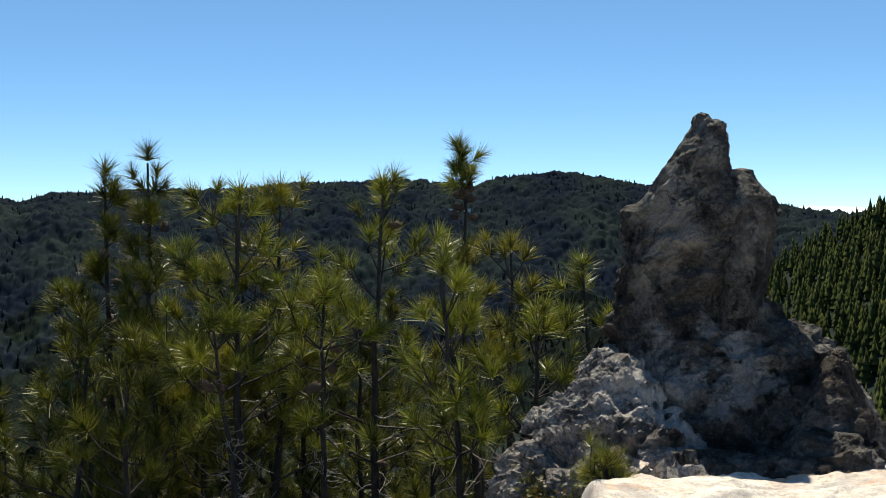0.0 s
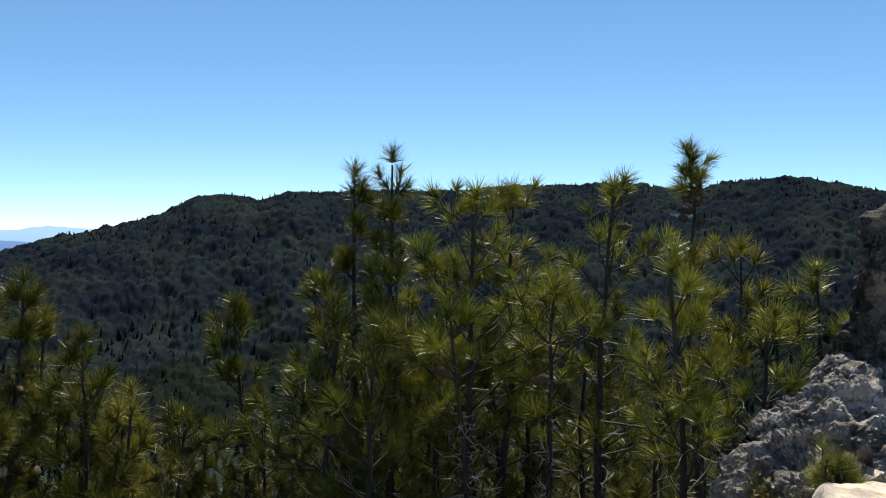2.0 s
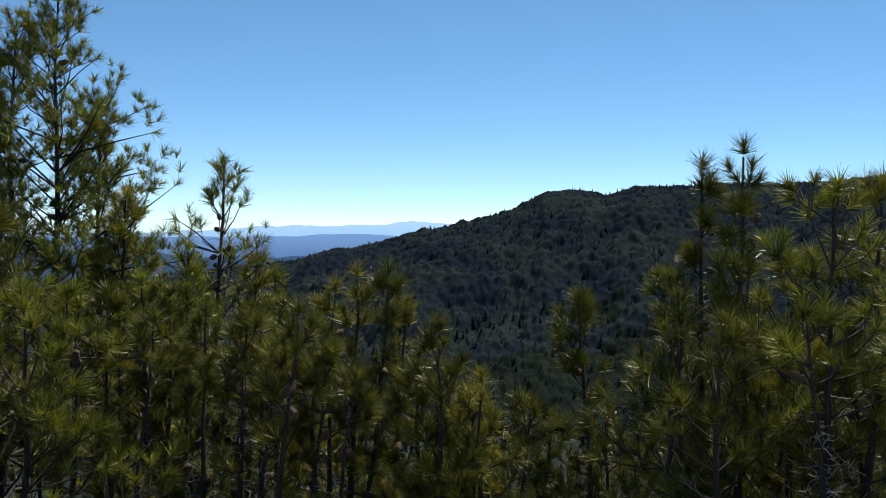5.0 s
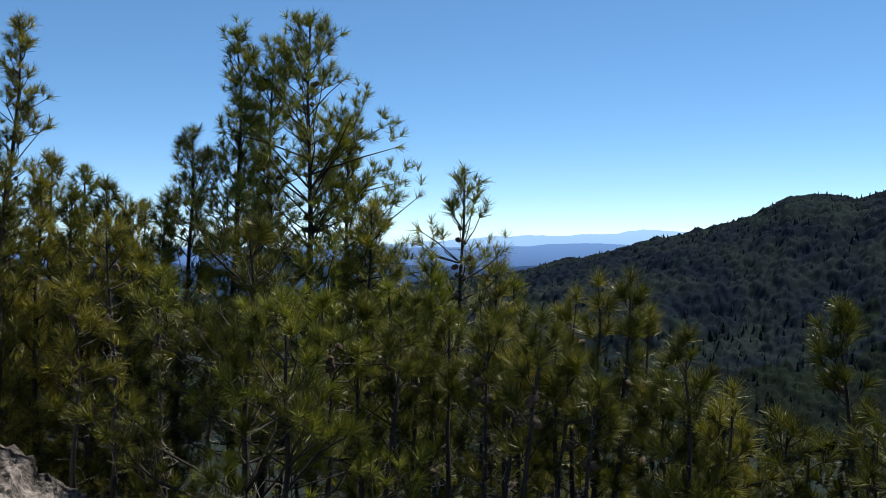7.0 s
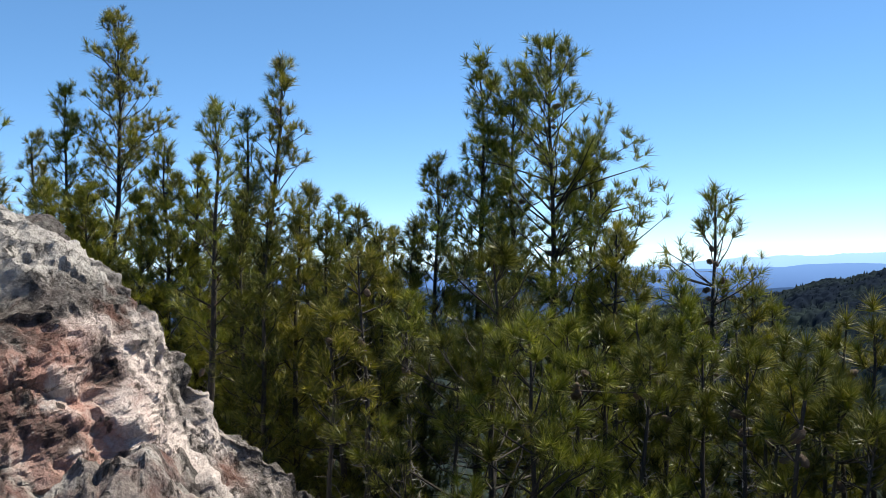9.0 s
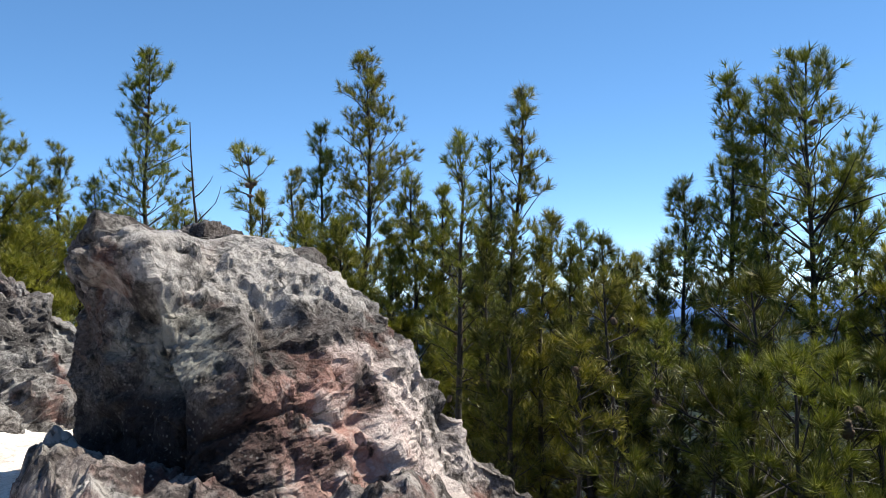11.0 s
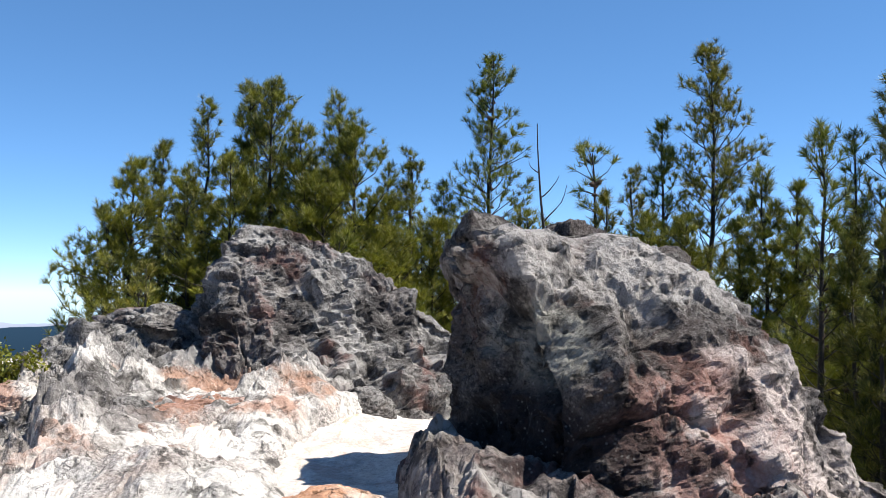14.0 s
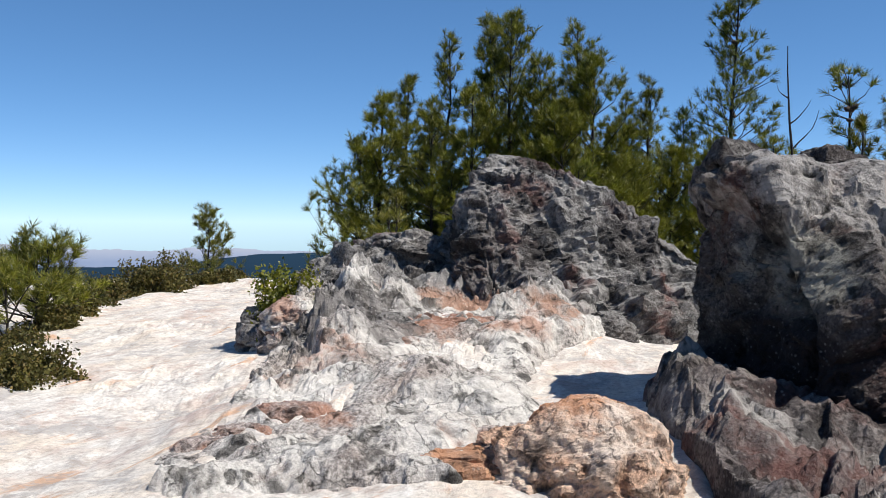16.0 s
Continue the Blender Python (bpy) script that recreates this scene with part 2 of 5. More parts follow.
M_PINNACLE = rock_material("pinnacle_stone", (0.072, 0.068, 0.064), (0.26, 0.247, 0.23), (0.07, 0.05, 0.04), (0.016, 0.015, 0.015), 0.60, 0.53, 0.565, (3, 9, 1), [((-0.08, -0.78, 1.48), (0.5, 0.6, 0.35), (0.30, 0.295, 0.29), 0.8)], 1.8)
M_RUBBLE = rock_material("pale_rubble_stone", (0.21, 0.196, 0.185), (0.40, 0.38, 0.36), (0.20, 0.13, 0.10), (0.03, 0.026, 0.025), 0.60, 0.565, 0.54, (8, 5, 2))
M_OUTCROP = rock_material("mixed_stone", (0.34, 0.305, 0.28), (0.66, 0.62, 0.57), (0.36, 0.19, 0.125), (0.04, 0.034, 0.03), 0.61, 0.57, 0.485, (5, 3, 2),
                          [((-10.9, -3.6, 0.9), (1.5, 3.4, 0.9), (0.20, 0.188, 0.178), 0.85), ((-9.8, -3.1, 0.55), (0.45, 1.2, 0.4), (0.42, 0.225, 0.14), 0.7), ((-6.3, -1.75, 0.2), (1.2, 0.9, 0.4), (0.60, 0.56, 0.515), 0.6), ((-8.4, -3.9, 0.6), (0.9, 0.8, 0.6), (0.15, 0.135, 0.127), 0.85)])
M_BED = rock_material("rosy_stone", (0.34, 0.29, 0.265), (0.62, 0.57, 0.52), (0.34, 0.17, 0.11), (0.05, 0.04, 0.036), 0.54, 0.575, 0.53, (2, 6, 4))
M_ORANGE = rock_material("orange_stone", (0.46, 0.30, 0.21), (0.66, 0.55, 0.46), (0.46, 0.21, 0.10), (0.07, 0.045, 0.034), 0.51, 0.605, 0.56, (1, 4, 8))


def shelf_material(name, litter=False):
    """Bare pale rock: white and buff beds, streaked along the strata, with grey crusts, rusty and rosy stains; litter where it is not bare."""
    m, nt, b = material(name)
    tc = nt.nodes.new("ShaderNodeTexCoord")
    mp = node(nt, "ShaderNodeMapping", Scale=(0.9, 3.2, 1.0))
    mp.inputs["Rotation"].default_value = (0, 0, radians(-20))
    nt.links.new(tc.outputs["Object"], mp.inputs[0])
    st, co = mp.outputs[0], tc.outputs["Object"]
    big = noise_tex(nt, 0.7, 6, 0.6, st, 0.5)
    mid = noise_tex(nt, 2.6, 8, 0.7, st, 0.8)
    rust = noise_tex(nt, 0.85, 8, 0.66, st, 1.0)
    rosy = noise_tex(nt, 1.5, 7, 0.7, co, 0.6)
    crust = noise_tex(nt, 1.9, 10, 0.74, co, 0.6)
    fine = noise_tex(nt, 24, 8, 0.78, co)
    c = mix(nt, ramp(nt, mid.outputs[0], [(0.36, (0, 0, 0)), (0.58, (1, 1, 1))]).outputs[0], (0.53, 0.475, 0.43), (0.70, 0.66, 0.61))
    c = mix(nt, ramp(nt, big.outputs[0], [(0.46, (0, 0, 0)), (0.66, (0.75, 0.75, 0.75))]).outputs[0], c, (0.66, 0.555, 0.445))
    c = mix(nt, ramp(nt, rosy.outputs[0], [(0.51, (0, 0, 0)), (0.63, (0.75, 0.75, 0.75))]).outputs[0], c, (0.46, 0.34, 0.29))
    c = mix(nt, ramp(nt, rust.outputs[0], [(0.58, (0, 0, 0)), (0.66, (0.85, 0.85, 0.85))]).outputs[0], c, (0.54, 0.31, 0.18))
    c = mix(nt, ramp(nt, crust.outputs[0], [(0.505, (0, 0, 0)), (0.59, (0.9, 0.9, 0.9))]).outputs[0], c, (0.40, 0.37, 0.35))
    speck = noise_tex(nt, 8, 8, 0.75, co, 0.4)
    c = mix(nt, ramp(nt, speck.outputs[0], [(0.37, (0.6, 0.6, 0.6)), (0.48, (0, 0, 0))]).outputs[0], c, (0.32, 0.26, 0.22))
    c = mix(nt, ramp(nt, fine.outputs[0], [(0.34, (0.6, 0.6, 0.6)), (0.52, (0, 0, 0))]).outputs[0], c, (0.26, 0.22, 0.19))
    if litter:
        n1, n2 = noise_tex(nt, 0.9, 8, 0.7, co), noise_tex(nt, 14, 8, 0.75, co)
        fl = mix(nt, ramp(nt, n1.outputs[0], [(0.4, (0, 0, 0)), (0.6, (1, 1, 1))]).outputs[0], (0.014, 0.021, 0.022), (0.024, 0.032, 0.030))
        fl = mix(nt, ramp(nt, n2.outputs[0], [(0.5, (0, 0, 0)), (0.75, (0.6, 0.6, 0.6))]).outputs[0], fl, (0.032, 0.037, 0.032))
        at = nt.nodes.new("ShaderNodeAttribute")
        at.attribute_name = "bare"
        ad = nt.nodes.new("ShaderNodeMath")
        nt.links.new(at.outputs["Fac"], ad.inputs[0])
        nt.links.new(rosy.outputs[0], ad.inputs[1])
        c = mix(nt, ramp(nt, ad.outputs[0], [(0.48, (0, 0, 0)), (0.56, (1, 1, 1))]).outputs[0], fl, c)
    nt.links.new(c, b.inputs["Base Color"])
    b.inputs["Roughness"].default_value = 0.95
    b.inputs["Specular IOR Level"].default_value = 0.0 if litter else 0.2
    bumped(nt, b, [(mid.outputs[0], 0.014), (crust.outputs[0], 0.03), (speck.outputs[0], 0.014), (fine.outputs[0], 0.008)], 0.8)
    return m


M_SHELF = shelf_material("white_stone")
M_GROUND = shelf_material("summit_stone_and_litter", True)
M_BARK = bark_material("pine_bark", (0.014, 0.011, 0.010), (0.042, 0.035, 0.031))
M_DEAD = bark_material("dead_wood", (0.09, 0.08, 0.072), (0.34, 0.315, 0.29))
M_CONE = bark_material("pine_cone", (0.045, 0.03, 0.02), (0.13, 0.085, 0.055))
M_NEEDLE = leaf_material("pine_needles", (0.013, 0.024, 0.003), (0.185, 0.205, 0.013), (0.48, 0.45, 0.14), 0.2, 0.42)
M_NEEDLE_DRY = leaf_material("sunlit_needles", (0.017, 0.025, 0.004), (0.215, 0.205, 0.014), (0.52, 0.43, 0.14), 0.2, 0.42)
# darker copy: shade of the crowded slope put into the needle colour
M_NEEDLE_SHADE = leaf_material("shaded_needles", (0.006, 0.011, 0.002), (0.100, 0.112, 0.008), (0.34, 0.30, 0.08), 0.18, 0.42)
# brighter copy: sunlight put into the needle colour
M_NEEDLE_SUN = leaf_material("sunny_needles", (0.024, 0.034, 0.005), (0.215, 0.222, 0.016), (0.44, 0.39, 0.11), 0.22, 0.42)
M_SHRUB = leaf_material("shrub_leaves", (0.028, 0.032, 0.010), (0.120, 0.105, 0.022), (0.22, 0.14, 0.045), 0.25, 0.6)
M_BUSH = leaf_material("bright_bush_leaves", (0.075, 0.09, 0.010), (0.19, 0.19, 0.018), (0.30, 0.26, 0.035), 0.3, 0.4)
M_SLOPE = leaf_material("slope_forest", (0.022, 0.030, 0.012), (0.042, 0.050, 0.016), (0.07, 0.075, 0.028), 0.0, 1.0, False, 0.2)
# darkest green, for the valley trees and the nearer canopy
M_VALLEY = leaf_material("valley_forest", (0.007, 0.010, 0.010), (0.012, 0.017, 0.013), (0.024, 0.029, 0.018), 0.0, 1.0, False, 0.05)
# the blue of the distant haze is mixed into this green
M_FOREST = leaf_material("far_forest_haze", (0.008, 0.012, 0.020), (0.016, 0.023, 0.023), (0.034, 0.043, 0.036), 0.0, 1.0, False, 0.022)

# ---- the lie of the land ----
RIDGE = [(-60, 1.2), (-25, 0.9), (-23, 0.6), (-19.5, 1.25), (-12.3, 2.4), (-9.3, 3.0), (-6.8, 3.3), (-3, 2.9), (-2, 2.5), (0, 2.7), (3, 2.95), (6, 2.9), (10.5, 2.75), (13, 2.45),
         (20, 2.27), (22.5, 2.15), (24, 1.7), (25.5, 1.95), (27.5, 1.8), (29.5, 0.75), (32, 0.05), (35, -0.5), (36.5, -1.1), (39, -1.6), (43.5, -2.5), (60, -4.5), (100, -4.4), (140, -4.4), (200, -3.2)]
SIDE = [(-60, 7.0), (-30, 2.6), (-25, 0.75), (-22.5, -0.4), (-20.5, -1.5), (-18.5, -3.0), (-14, -6.5), (-8, -14), (0, -20)]
RIDGE_R, SIDE_R = 800.0, 300.0


def land_one(az, r):
    """Height of the ground: a rocky summit, steep wooded slopes, a valley and the ridges beyond."""
    az, r = np.broadcast_arrays(np.asarray(az, float), np.asarray(r, float))
    e = np.radians(np.interp(az, [a for a, _ in RIDGE], [v for _, v in RIDGE]))
    top = 1.6 + RIDGE_R * np.tan(e) - 4.0
    slope = np.interp(r, [0, 3.4, 6, 12, 100, 350, 420], [0.1, 0.0, -1.3, -4.4, -42, -105, -110])
    summit = np.interp(r, [0, 5, 12, 13.5, 26, 100, 350, 420], [0.1, 0.1, 0.25, -0.3, -3.0, -40, -105, -110])
    path = np.interp(r, [0, 5, 19, 22, 40, 100, 350, 420], [0.05, 0.1, 0.32, 0.2, -5, -40, -105, -110])
    w = smooth(72, 84, az) + (1 - smooth(-7, -2, az)) * (1 - smooth(7, 10, r))
    near = slope * (1 - np.clip(w, 0, 1)) + summit * np.clip(w, 0, 1)
    near = near * (1 - smooth(112, 119, az)) + path * smooth(112, 119, az)
    rise = smooth(380, RIDGE_R, r)
    far = near * (1 - rise) + top * rise
    back = smooth(RIDGE_R + 20, 2200, r)
    far = far * (1 - back) + (-260) * back
    es = np.radians(np.interp(az, [a for a, _ in SIDE], [v for _, v in SIDE]))
    side = 1.6 + SIDE_R * np.tan(es) - np.abs(r - SIDE_R) * np.where(r < SIDE_R, 0.30, 0.45)
    side = np.where((az < 0) & (r > 60), side, -400)
    z = np.maximum(far, side)
    p = polar(az, r, 0 * r).reshape(-1, 3)
    lump = (fbm(p / 70.0, 4, 5) * np.clip(r.ravel() / 60 - 1, 0, 9) * 0.6 * (1 - smooth(650, 790, r.ravel()) * 0.8)).reshape(r.shape)
    bumps = (fbm(p * 0.7, 4, 8) * 0.22 * smooth(5.5, 7.5, r.ravel())).reshape(r.shape) * (1 - 0.8 * smooth(112, 117, az) * (1 - smooth(24, 30, r)))
    return z + lump + bumps


def land(az, r):
    """The same all round: behind the summit the two ends of the bearings meet."""
    az, r = np.broadcast_arrays(np.asarray(az, float), np.asarray(r, float))
    k = smooth(160, 229, az)
    return land_one(az, r) * (1 - k) + land_one(az - 360, r) * k


def land_at(az, r):
    return float(land(np.array([az]), np.array([r]))[0])


rads = np.concatenate([[0.01], np.geomspace(1.0, 4600, 170)])
azs = np.linspace(-130, 230, 401)[:-1]
A, R = np.meshgrid(azs, rads)
Z = land(A, R)
# the rock shelves lie over the sheet here
Z = Z - 0.45 * np.clip(smooth(66, 74, A) * (1 - smooth(143, 149, A)) * (1 - smooth(20, 24, R)) + (1 - smooth(-4, -1, A)) * smooth(-39, -34, A) * (1 - smooth(7.5, 9, R)), 0, 1) * smooth(4.4, 5.2, R)
p = polar(A.ravel(), R.ravel(), 0 * R.ravel())
Z = Z + (0.07 * fbm(p * 0.9, 4, 61) * (1 - smooth(5, 7, R.ravel())) * smooth(0.2, 1.5, R.ravel())).reshape(Z.shape)
V = polar(A.ravel(), R.ravel(), Z.ravel())
quads = grid_quads(len(rads), len(azs), True)[:, ::-1]
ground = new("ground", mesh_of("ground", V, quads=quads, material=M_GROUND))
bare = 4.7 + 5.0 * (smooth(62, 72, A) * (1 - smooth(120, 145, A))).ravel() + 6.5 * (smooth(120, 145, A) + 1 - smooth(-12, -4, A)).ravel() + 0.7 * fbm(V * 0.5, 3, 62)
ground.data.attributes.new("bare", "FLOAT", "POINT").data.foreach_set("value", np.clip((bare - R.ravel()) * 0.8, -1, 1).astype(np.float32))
tagged(ground, "bare pale summit rock, wooded slopes, valley and far ridge", "ground", kind="structure")

# ---- backdrop: glowing sheets, blue haze of the distance painted in, and a bank of fog ----
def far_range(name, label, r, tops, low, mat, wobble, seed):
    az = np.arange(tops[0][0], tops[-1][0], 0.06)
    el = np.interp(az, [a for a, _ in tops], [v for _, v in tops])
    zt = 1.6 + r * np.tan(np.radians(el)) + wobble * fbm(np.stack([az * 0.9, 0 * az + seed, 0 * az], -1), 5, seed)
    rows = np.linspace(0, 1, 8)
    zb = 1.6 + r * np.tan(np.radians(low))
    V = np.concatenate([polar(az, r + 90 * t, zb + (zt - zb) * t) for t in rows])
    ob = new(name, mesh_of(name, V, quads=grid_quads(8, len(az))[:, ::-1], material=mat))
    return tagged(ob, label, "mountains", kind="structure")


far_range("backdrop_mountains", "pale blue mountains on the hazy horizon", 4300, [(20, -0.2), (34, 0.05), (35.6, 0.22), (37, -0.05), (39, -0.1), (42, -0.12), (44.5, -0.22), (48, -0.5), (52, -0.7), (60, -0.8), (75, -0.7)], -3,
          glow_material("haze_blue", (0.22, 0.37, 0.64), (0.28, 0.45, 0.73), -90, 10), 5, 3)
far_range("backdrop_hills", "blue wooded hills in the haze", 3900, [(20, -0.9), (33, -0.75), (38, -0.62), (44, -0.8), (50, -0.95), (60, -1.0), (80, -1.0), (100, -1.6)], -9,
          glow_material("valley_haze", (0.05, 0.10, 0.25), (0.12, 0.225, 0.47), -180, -48), 4, 6)
far_range("backdrop_valley", "wooded valley beyond the slope, glowing in dark haze blue", 1600, [(30, -4.5), (36, -2.6), (40, -2.0), (46, -2.2), (52, -1.9), (60, -2.0), (70, -1.9), (85, -1.8), (100, -1.9), (112, -2.6)], -10,
          glow_material("valley_haze_dark", (0.010, 0.022, 0.045), (0.035, 0.07, 0.16), -190, -50), 3, 16)
far_range("backdrop_ridge", "flat wooded ridge across the valley, glowing in dark haze blue", 3700, [(96, -2.6), (108, -1.95), (115, -1.85), (119.5, -1.9), (121.5, -2.15), (123.7, -2.55), (127, -2.65), (131, -2.6), (134, -2.75), (150, -2.6), (165, -3.0)], -7,
          glow_material("ridge_haze", (0.012, 0.026, 0.045), (0.022, 0.048, 0.085), -330, -120), 2.5, 9)
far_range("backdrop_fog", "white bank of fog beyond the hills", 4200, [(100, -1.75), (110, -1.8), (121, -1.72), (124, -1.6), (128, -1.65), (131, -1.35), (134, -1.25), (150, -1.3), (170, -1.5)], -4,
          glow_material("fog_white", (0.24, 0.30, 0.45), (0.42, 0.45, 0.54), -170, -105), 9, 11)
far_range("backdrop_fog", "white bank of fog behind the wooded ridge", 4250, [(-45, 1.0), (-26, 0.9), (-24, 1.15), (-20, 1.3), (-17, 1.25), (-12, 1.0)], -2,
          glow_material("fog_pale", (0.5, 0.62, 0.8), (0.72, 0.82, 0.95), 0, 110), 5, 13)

# ---- rock shelves ----
def shelf(name, label, az0, az1, r0, r1, na, nr, height, mat, seed, broken):
    az, r = np.linspace(az0, az1, na), np.geomspace(r0, r1, nr)
    A, R = np.meshgrid(az, r)
    A, R = A.ravel(), R.ravel()
    p = polar(A, R, 0 * R)
    z = height(A, R, p)
    # strata run along one bearing; blocks step up and down a little
    q = np.stack([p[:, 0] * 0.94 + p[:, 1] * 0.34, (p[:, 1] * 0.94 - p[:, 0] * 0.34) * 2.6, 0 * z], -1)
    rough = np.clip(0.06 + 0.6 * smooth(0.2, 0.7, fbm(p * 0.42, 3, seed + 5)) + broken(A, R), 0, 1.6)
    hgt = 0.5 + 0.5 * fbm(q * 0.55, 4, seed + 2)
    step = hgt * 6.0
    ledge = (np.floor(step) + smooth(0.72, 1.0, step - np.floor(step))) / 6.0
    z = z + rough * (0.13 * (ledge - 0.5) + 0.05 * fbm(p * 1.4, 4, seed + 7) + 0.008 * ridged(q * 2.2, 4, seed + 9)) + 0.05 * fbm(q * 0.5, 4, seed + 12)
    z = z + (0.2 + rough) * 0.012 * fbm(q * 4.5, 4, seed + 3) + (0.2 + rough) * 0.005 * fbm(p * 17, 3, seed + 4)
    edge = np.minimum.reduce([(A - az0) / 3, (az1 - A) / 3, (R - r0) / 0.8, (r1 - R) / 2.0])
    z = z - np.where(R < r0 + 0.8, 0.35, 0.8) * (1 - smooth(0, 1, edge))
    ob = new(name, mesh_of(name, np.concatenate([p[:, :2], z[:, None]], 1), quads=grid_quads(nr, na)[:, ::-1], material=mat, shade=False))
    return tagged(ob, label, "rock ground", kind="structure")


def hump(A, R, a, r, wa, wr, h):
    return h * np.exp(-((A - a) / wa) ** 2 - ((R - r) / wr) ** 2)


def summit_height(A, R, p):
    z = 0.12 + 0.016 * (R - 5) - 0.55 * smooth(20, 24, R)
    z = z + hump(A, R, 121, 6.8, 5, 0.7, 0.16) + hump(A, R, 113, 7.6, 7, 1.8, 0.12) + hump(A, R, 114, 10.5, 6, 2.0, 0.30) + hump(A, R, 104, 10.2, 6, 1.2, 0.25)
    z = z + hump(A, R, 90, 7.0, 9, 1.2, 0.12) - hump(A, R, 103, 8.2, 4, 1.3, 0.05) - 1.5 * smooth(13, 16, R) * (1 - smooth(112, 118, A))
    z = z - 0.3 * (1 - smooth(92, 96, A)) * (1 - smooth(6.4, 7.2, R))
    return z - 2.2 * (1 - smooth(74, 84, A)) - 0.25 * smooth(129, 140, A) * smooth(9, 14, R)


def summit_broken(A, R):
    return 1.2 * smooth(103, 107, A) * (1 - smooth(118, 121, A)) * smooth(6.0, 7.2, R) * (1 - smooth(12, 13, R)) + hump(A, R, 121, 6.6, 4, 0.5, 0.8)


shelf("rock_shelf", "bare white and buff rock summit with rusty streaks and grey weathering", 72, 150, 3.4, 25, 440, 200, summit_height, M_SHELF, 21, summit_broken)


def spur_height(A, R, p):
    return 0.33 - 1.6 * smooth(6.8, 8.6, R) - 0.9 * smooth(-10.0, -7.2, A + 1.6 * fbm(p * 2.2, 3, 35)) + 0.05 * (R - 5)


shelf("rock_shelf", "sunlit white rock shelf at the foot of the pinnacle", -40, -2, 3.4, 8.8, 260, 130, spur_height, M_SHELF, 33, lambda A, R: 0.55 + 0 * A)


def outcrop(name, label, az0, az1, r0, r1, na, nr, seed, mat, form, strike, amp=1.0, sink=0.3):
    """Broken bedrock breaking through the shelf: tilted blocks with dark joints, ribbed along its strike, fading out at its rim.
    form gives, from bearing, distance and a ragged edge, the ground's height and how strongly the rock shows."""
    A, R = np.meshgrid(np.linspace(az0, az1, na), np.linspace(r0, r1, nr))
    A, R = A.ravel(), R.ravel()
    p = polar(A, R, 0 * R)
    z, m = form(A, R, p, 0.9 * fbm(p * 1.6, 5, seed + 1, 0.65))
    q = p + 0.12 * np.stack([fbm(p * 1.7, 3, seed + k) for k in (11, 12, 13)], -1)
    sa, ca = math.sin(radians(strike)), math.cos(radians(strike))
    along, over = -q[:, 0] * sa + q[:, 1] * ca, q[:, 0] * ca + q[:, 1] * sa
    s = np.stack([along * 0.5, over, 0.35 * over + z], -1)
    f1, e1 = facets(s / 0.62, seed + 20)
    f2, e2 = facets(s / 0.27, seed + 40)
    f3, e3 = facets(s / 0.11, seed + 60)
    h = 0.22 * f1 + 0.13 * f2 + 0.06 * f3 - 0.03 * (1 - smooth(0, 0.10, e1)) - 0.012 * (1 - smooth(0, 0.14, e2))
    for k, (size, high) in enumerate(((0.9, 0.09), (0.42, 0.085), (0.2, 0.05), (0.09, 0.024), (0.045, 0.012))):
        h = h + high * (0.6 - 2 * np.abs(vnoise(s / size, seed + 80 + k)))
    h = h + 0.016 * fbm(p * 9, 4, seed + 50) + 0.10 * fbm(p * 0.9, 3, seed + 55)
    z = z + m * amp * h - sink * (1 - smooth(0, 0.35, m))
    ob = new(name, mesh_of(name, np.concatenate([p[:, :2], z[:, None]], 1), quads=grid_quads(nr, na)[:, ::-1], material=mat, shade=False))
    return tagged(ob, label, "rock outcrop", kind="structure")


def slope_form(A, R, p, rim):
    """The rocky slope that climbs from the white shelf to the jagged crest."""
    left = np.interp(R, [5, 6.0, 6.8, 8, 9.5, 11, 12], [128.5, 127.5, 124.4, 121.8, 120.0, 118.6, 118.2]) + 0.9 * rim
    right = np.interp(R, [5, 6.6, 8, 9.4, 10.6, 12], [99, 101.5, 103.0, 101.5, 96, 92]) - 0.8 * rim
    m = smooth(0, 2.6, left - A) * smooth(0, 4.5, A - right) * smooth(0, 0.9, R - 5.0 - 0.9 * (1 - smooth(107, 110, A)) + 0.15 * rim) * smooth(0, 0.6, 12.2 - R)
    z = summit_height(A, R, p) + 0.07 + 0.62 * smooth(8.0, 12.6, R) * smooth(95, 107, A) * smooth(0, 6, left - A)
    z = z + hump(A, R, 116.2, 9.0, 2.6, 1.1, 0.22) + hump(A, R, 112.5, 8.0, 2.8, 0.8, 0.12) + hump(A, R, 111, 6.6, 5, 1.2, 0.06)
    ledge = np.clip(0.42 + 0.9 * np.exp(-((left - A - 3.2) / 3.2) ** 2) * smooth(6.6, 8.2, R) + 0.7 * smooth(9.2, 10.6, R) + 0.4 * hump(A, R, 109, 5.4, 5, 0.6, 1.0), 0, 1.3)
    return z, m * ledge


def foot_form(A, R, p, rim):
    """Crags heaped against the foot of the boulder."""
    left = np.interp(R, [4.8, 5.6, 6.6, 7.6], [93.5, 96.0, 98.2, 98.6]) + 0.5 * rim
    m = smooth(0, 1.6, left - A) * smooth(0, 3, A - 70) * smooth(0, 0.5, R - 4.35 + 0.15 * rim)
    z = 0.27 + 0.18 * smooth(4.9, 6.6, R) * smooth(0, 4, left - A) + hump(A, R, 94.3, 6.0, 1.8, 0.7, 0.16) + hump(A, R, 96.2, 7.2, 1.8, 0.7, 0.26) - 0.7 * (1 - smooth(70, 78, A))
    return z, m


outcrop("rock_outcrop", "broken grey and rusty bedrock climbing from the white shelf", 99, 130.5, 4.9, 12.3, 400, 270, 71, M_OUTCROP, slope_form, 62, 1.3)
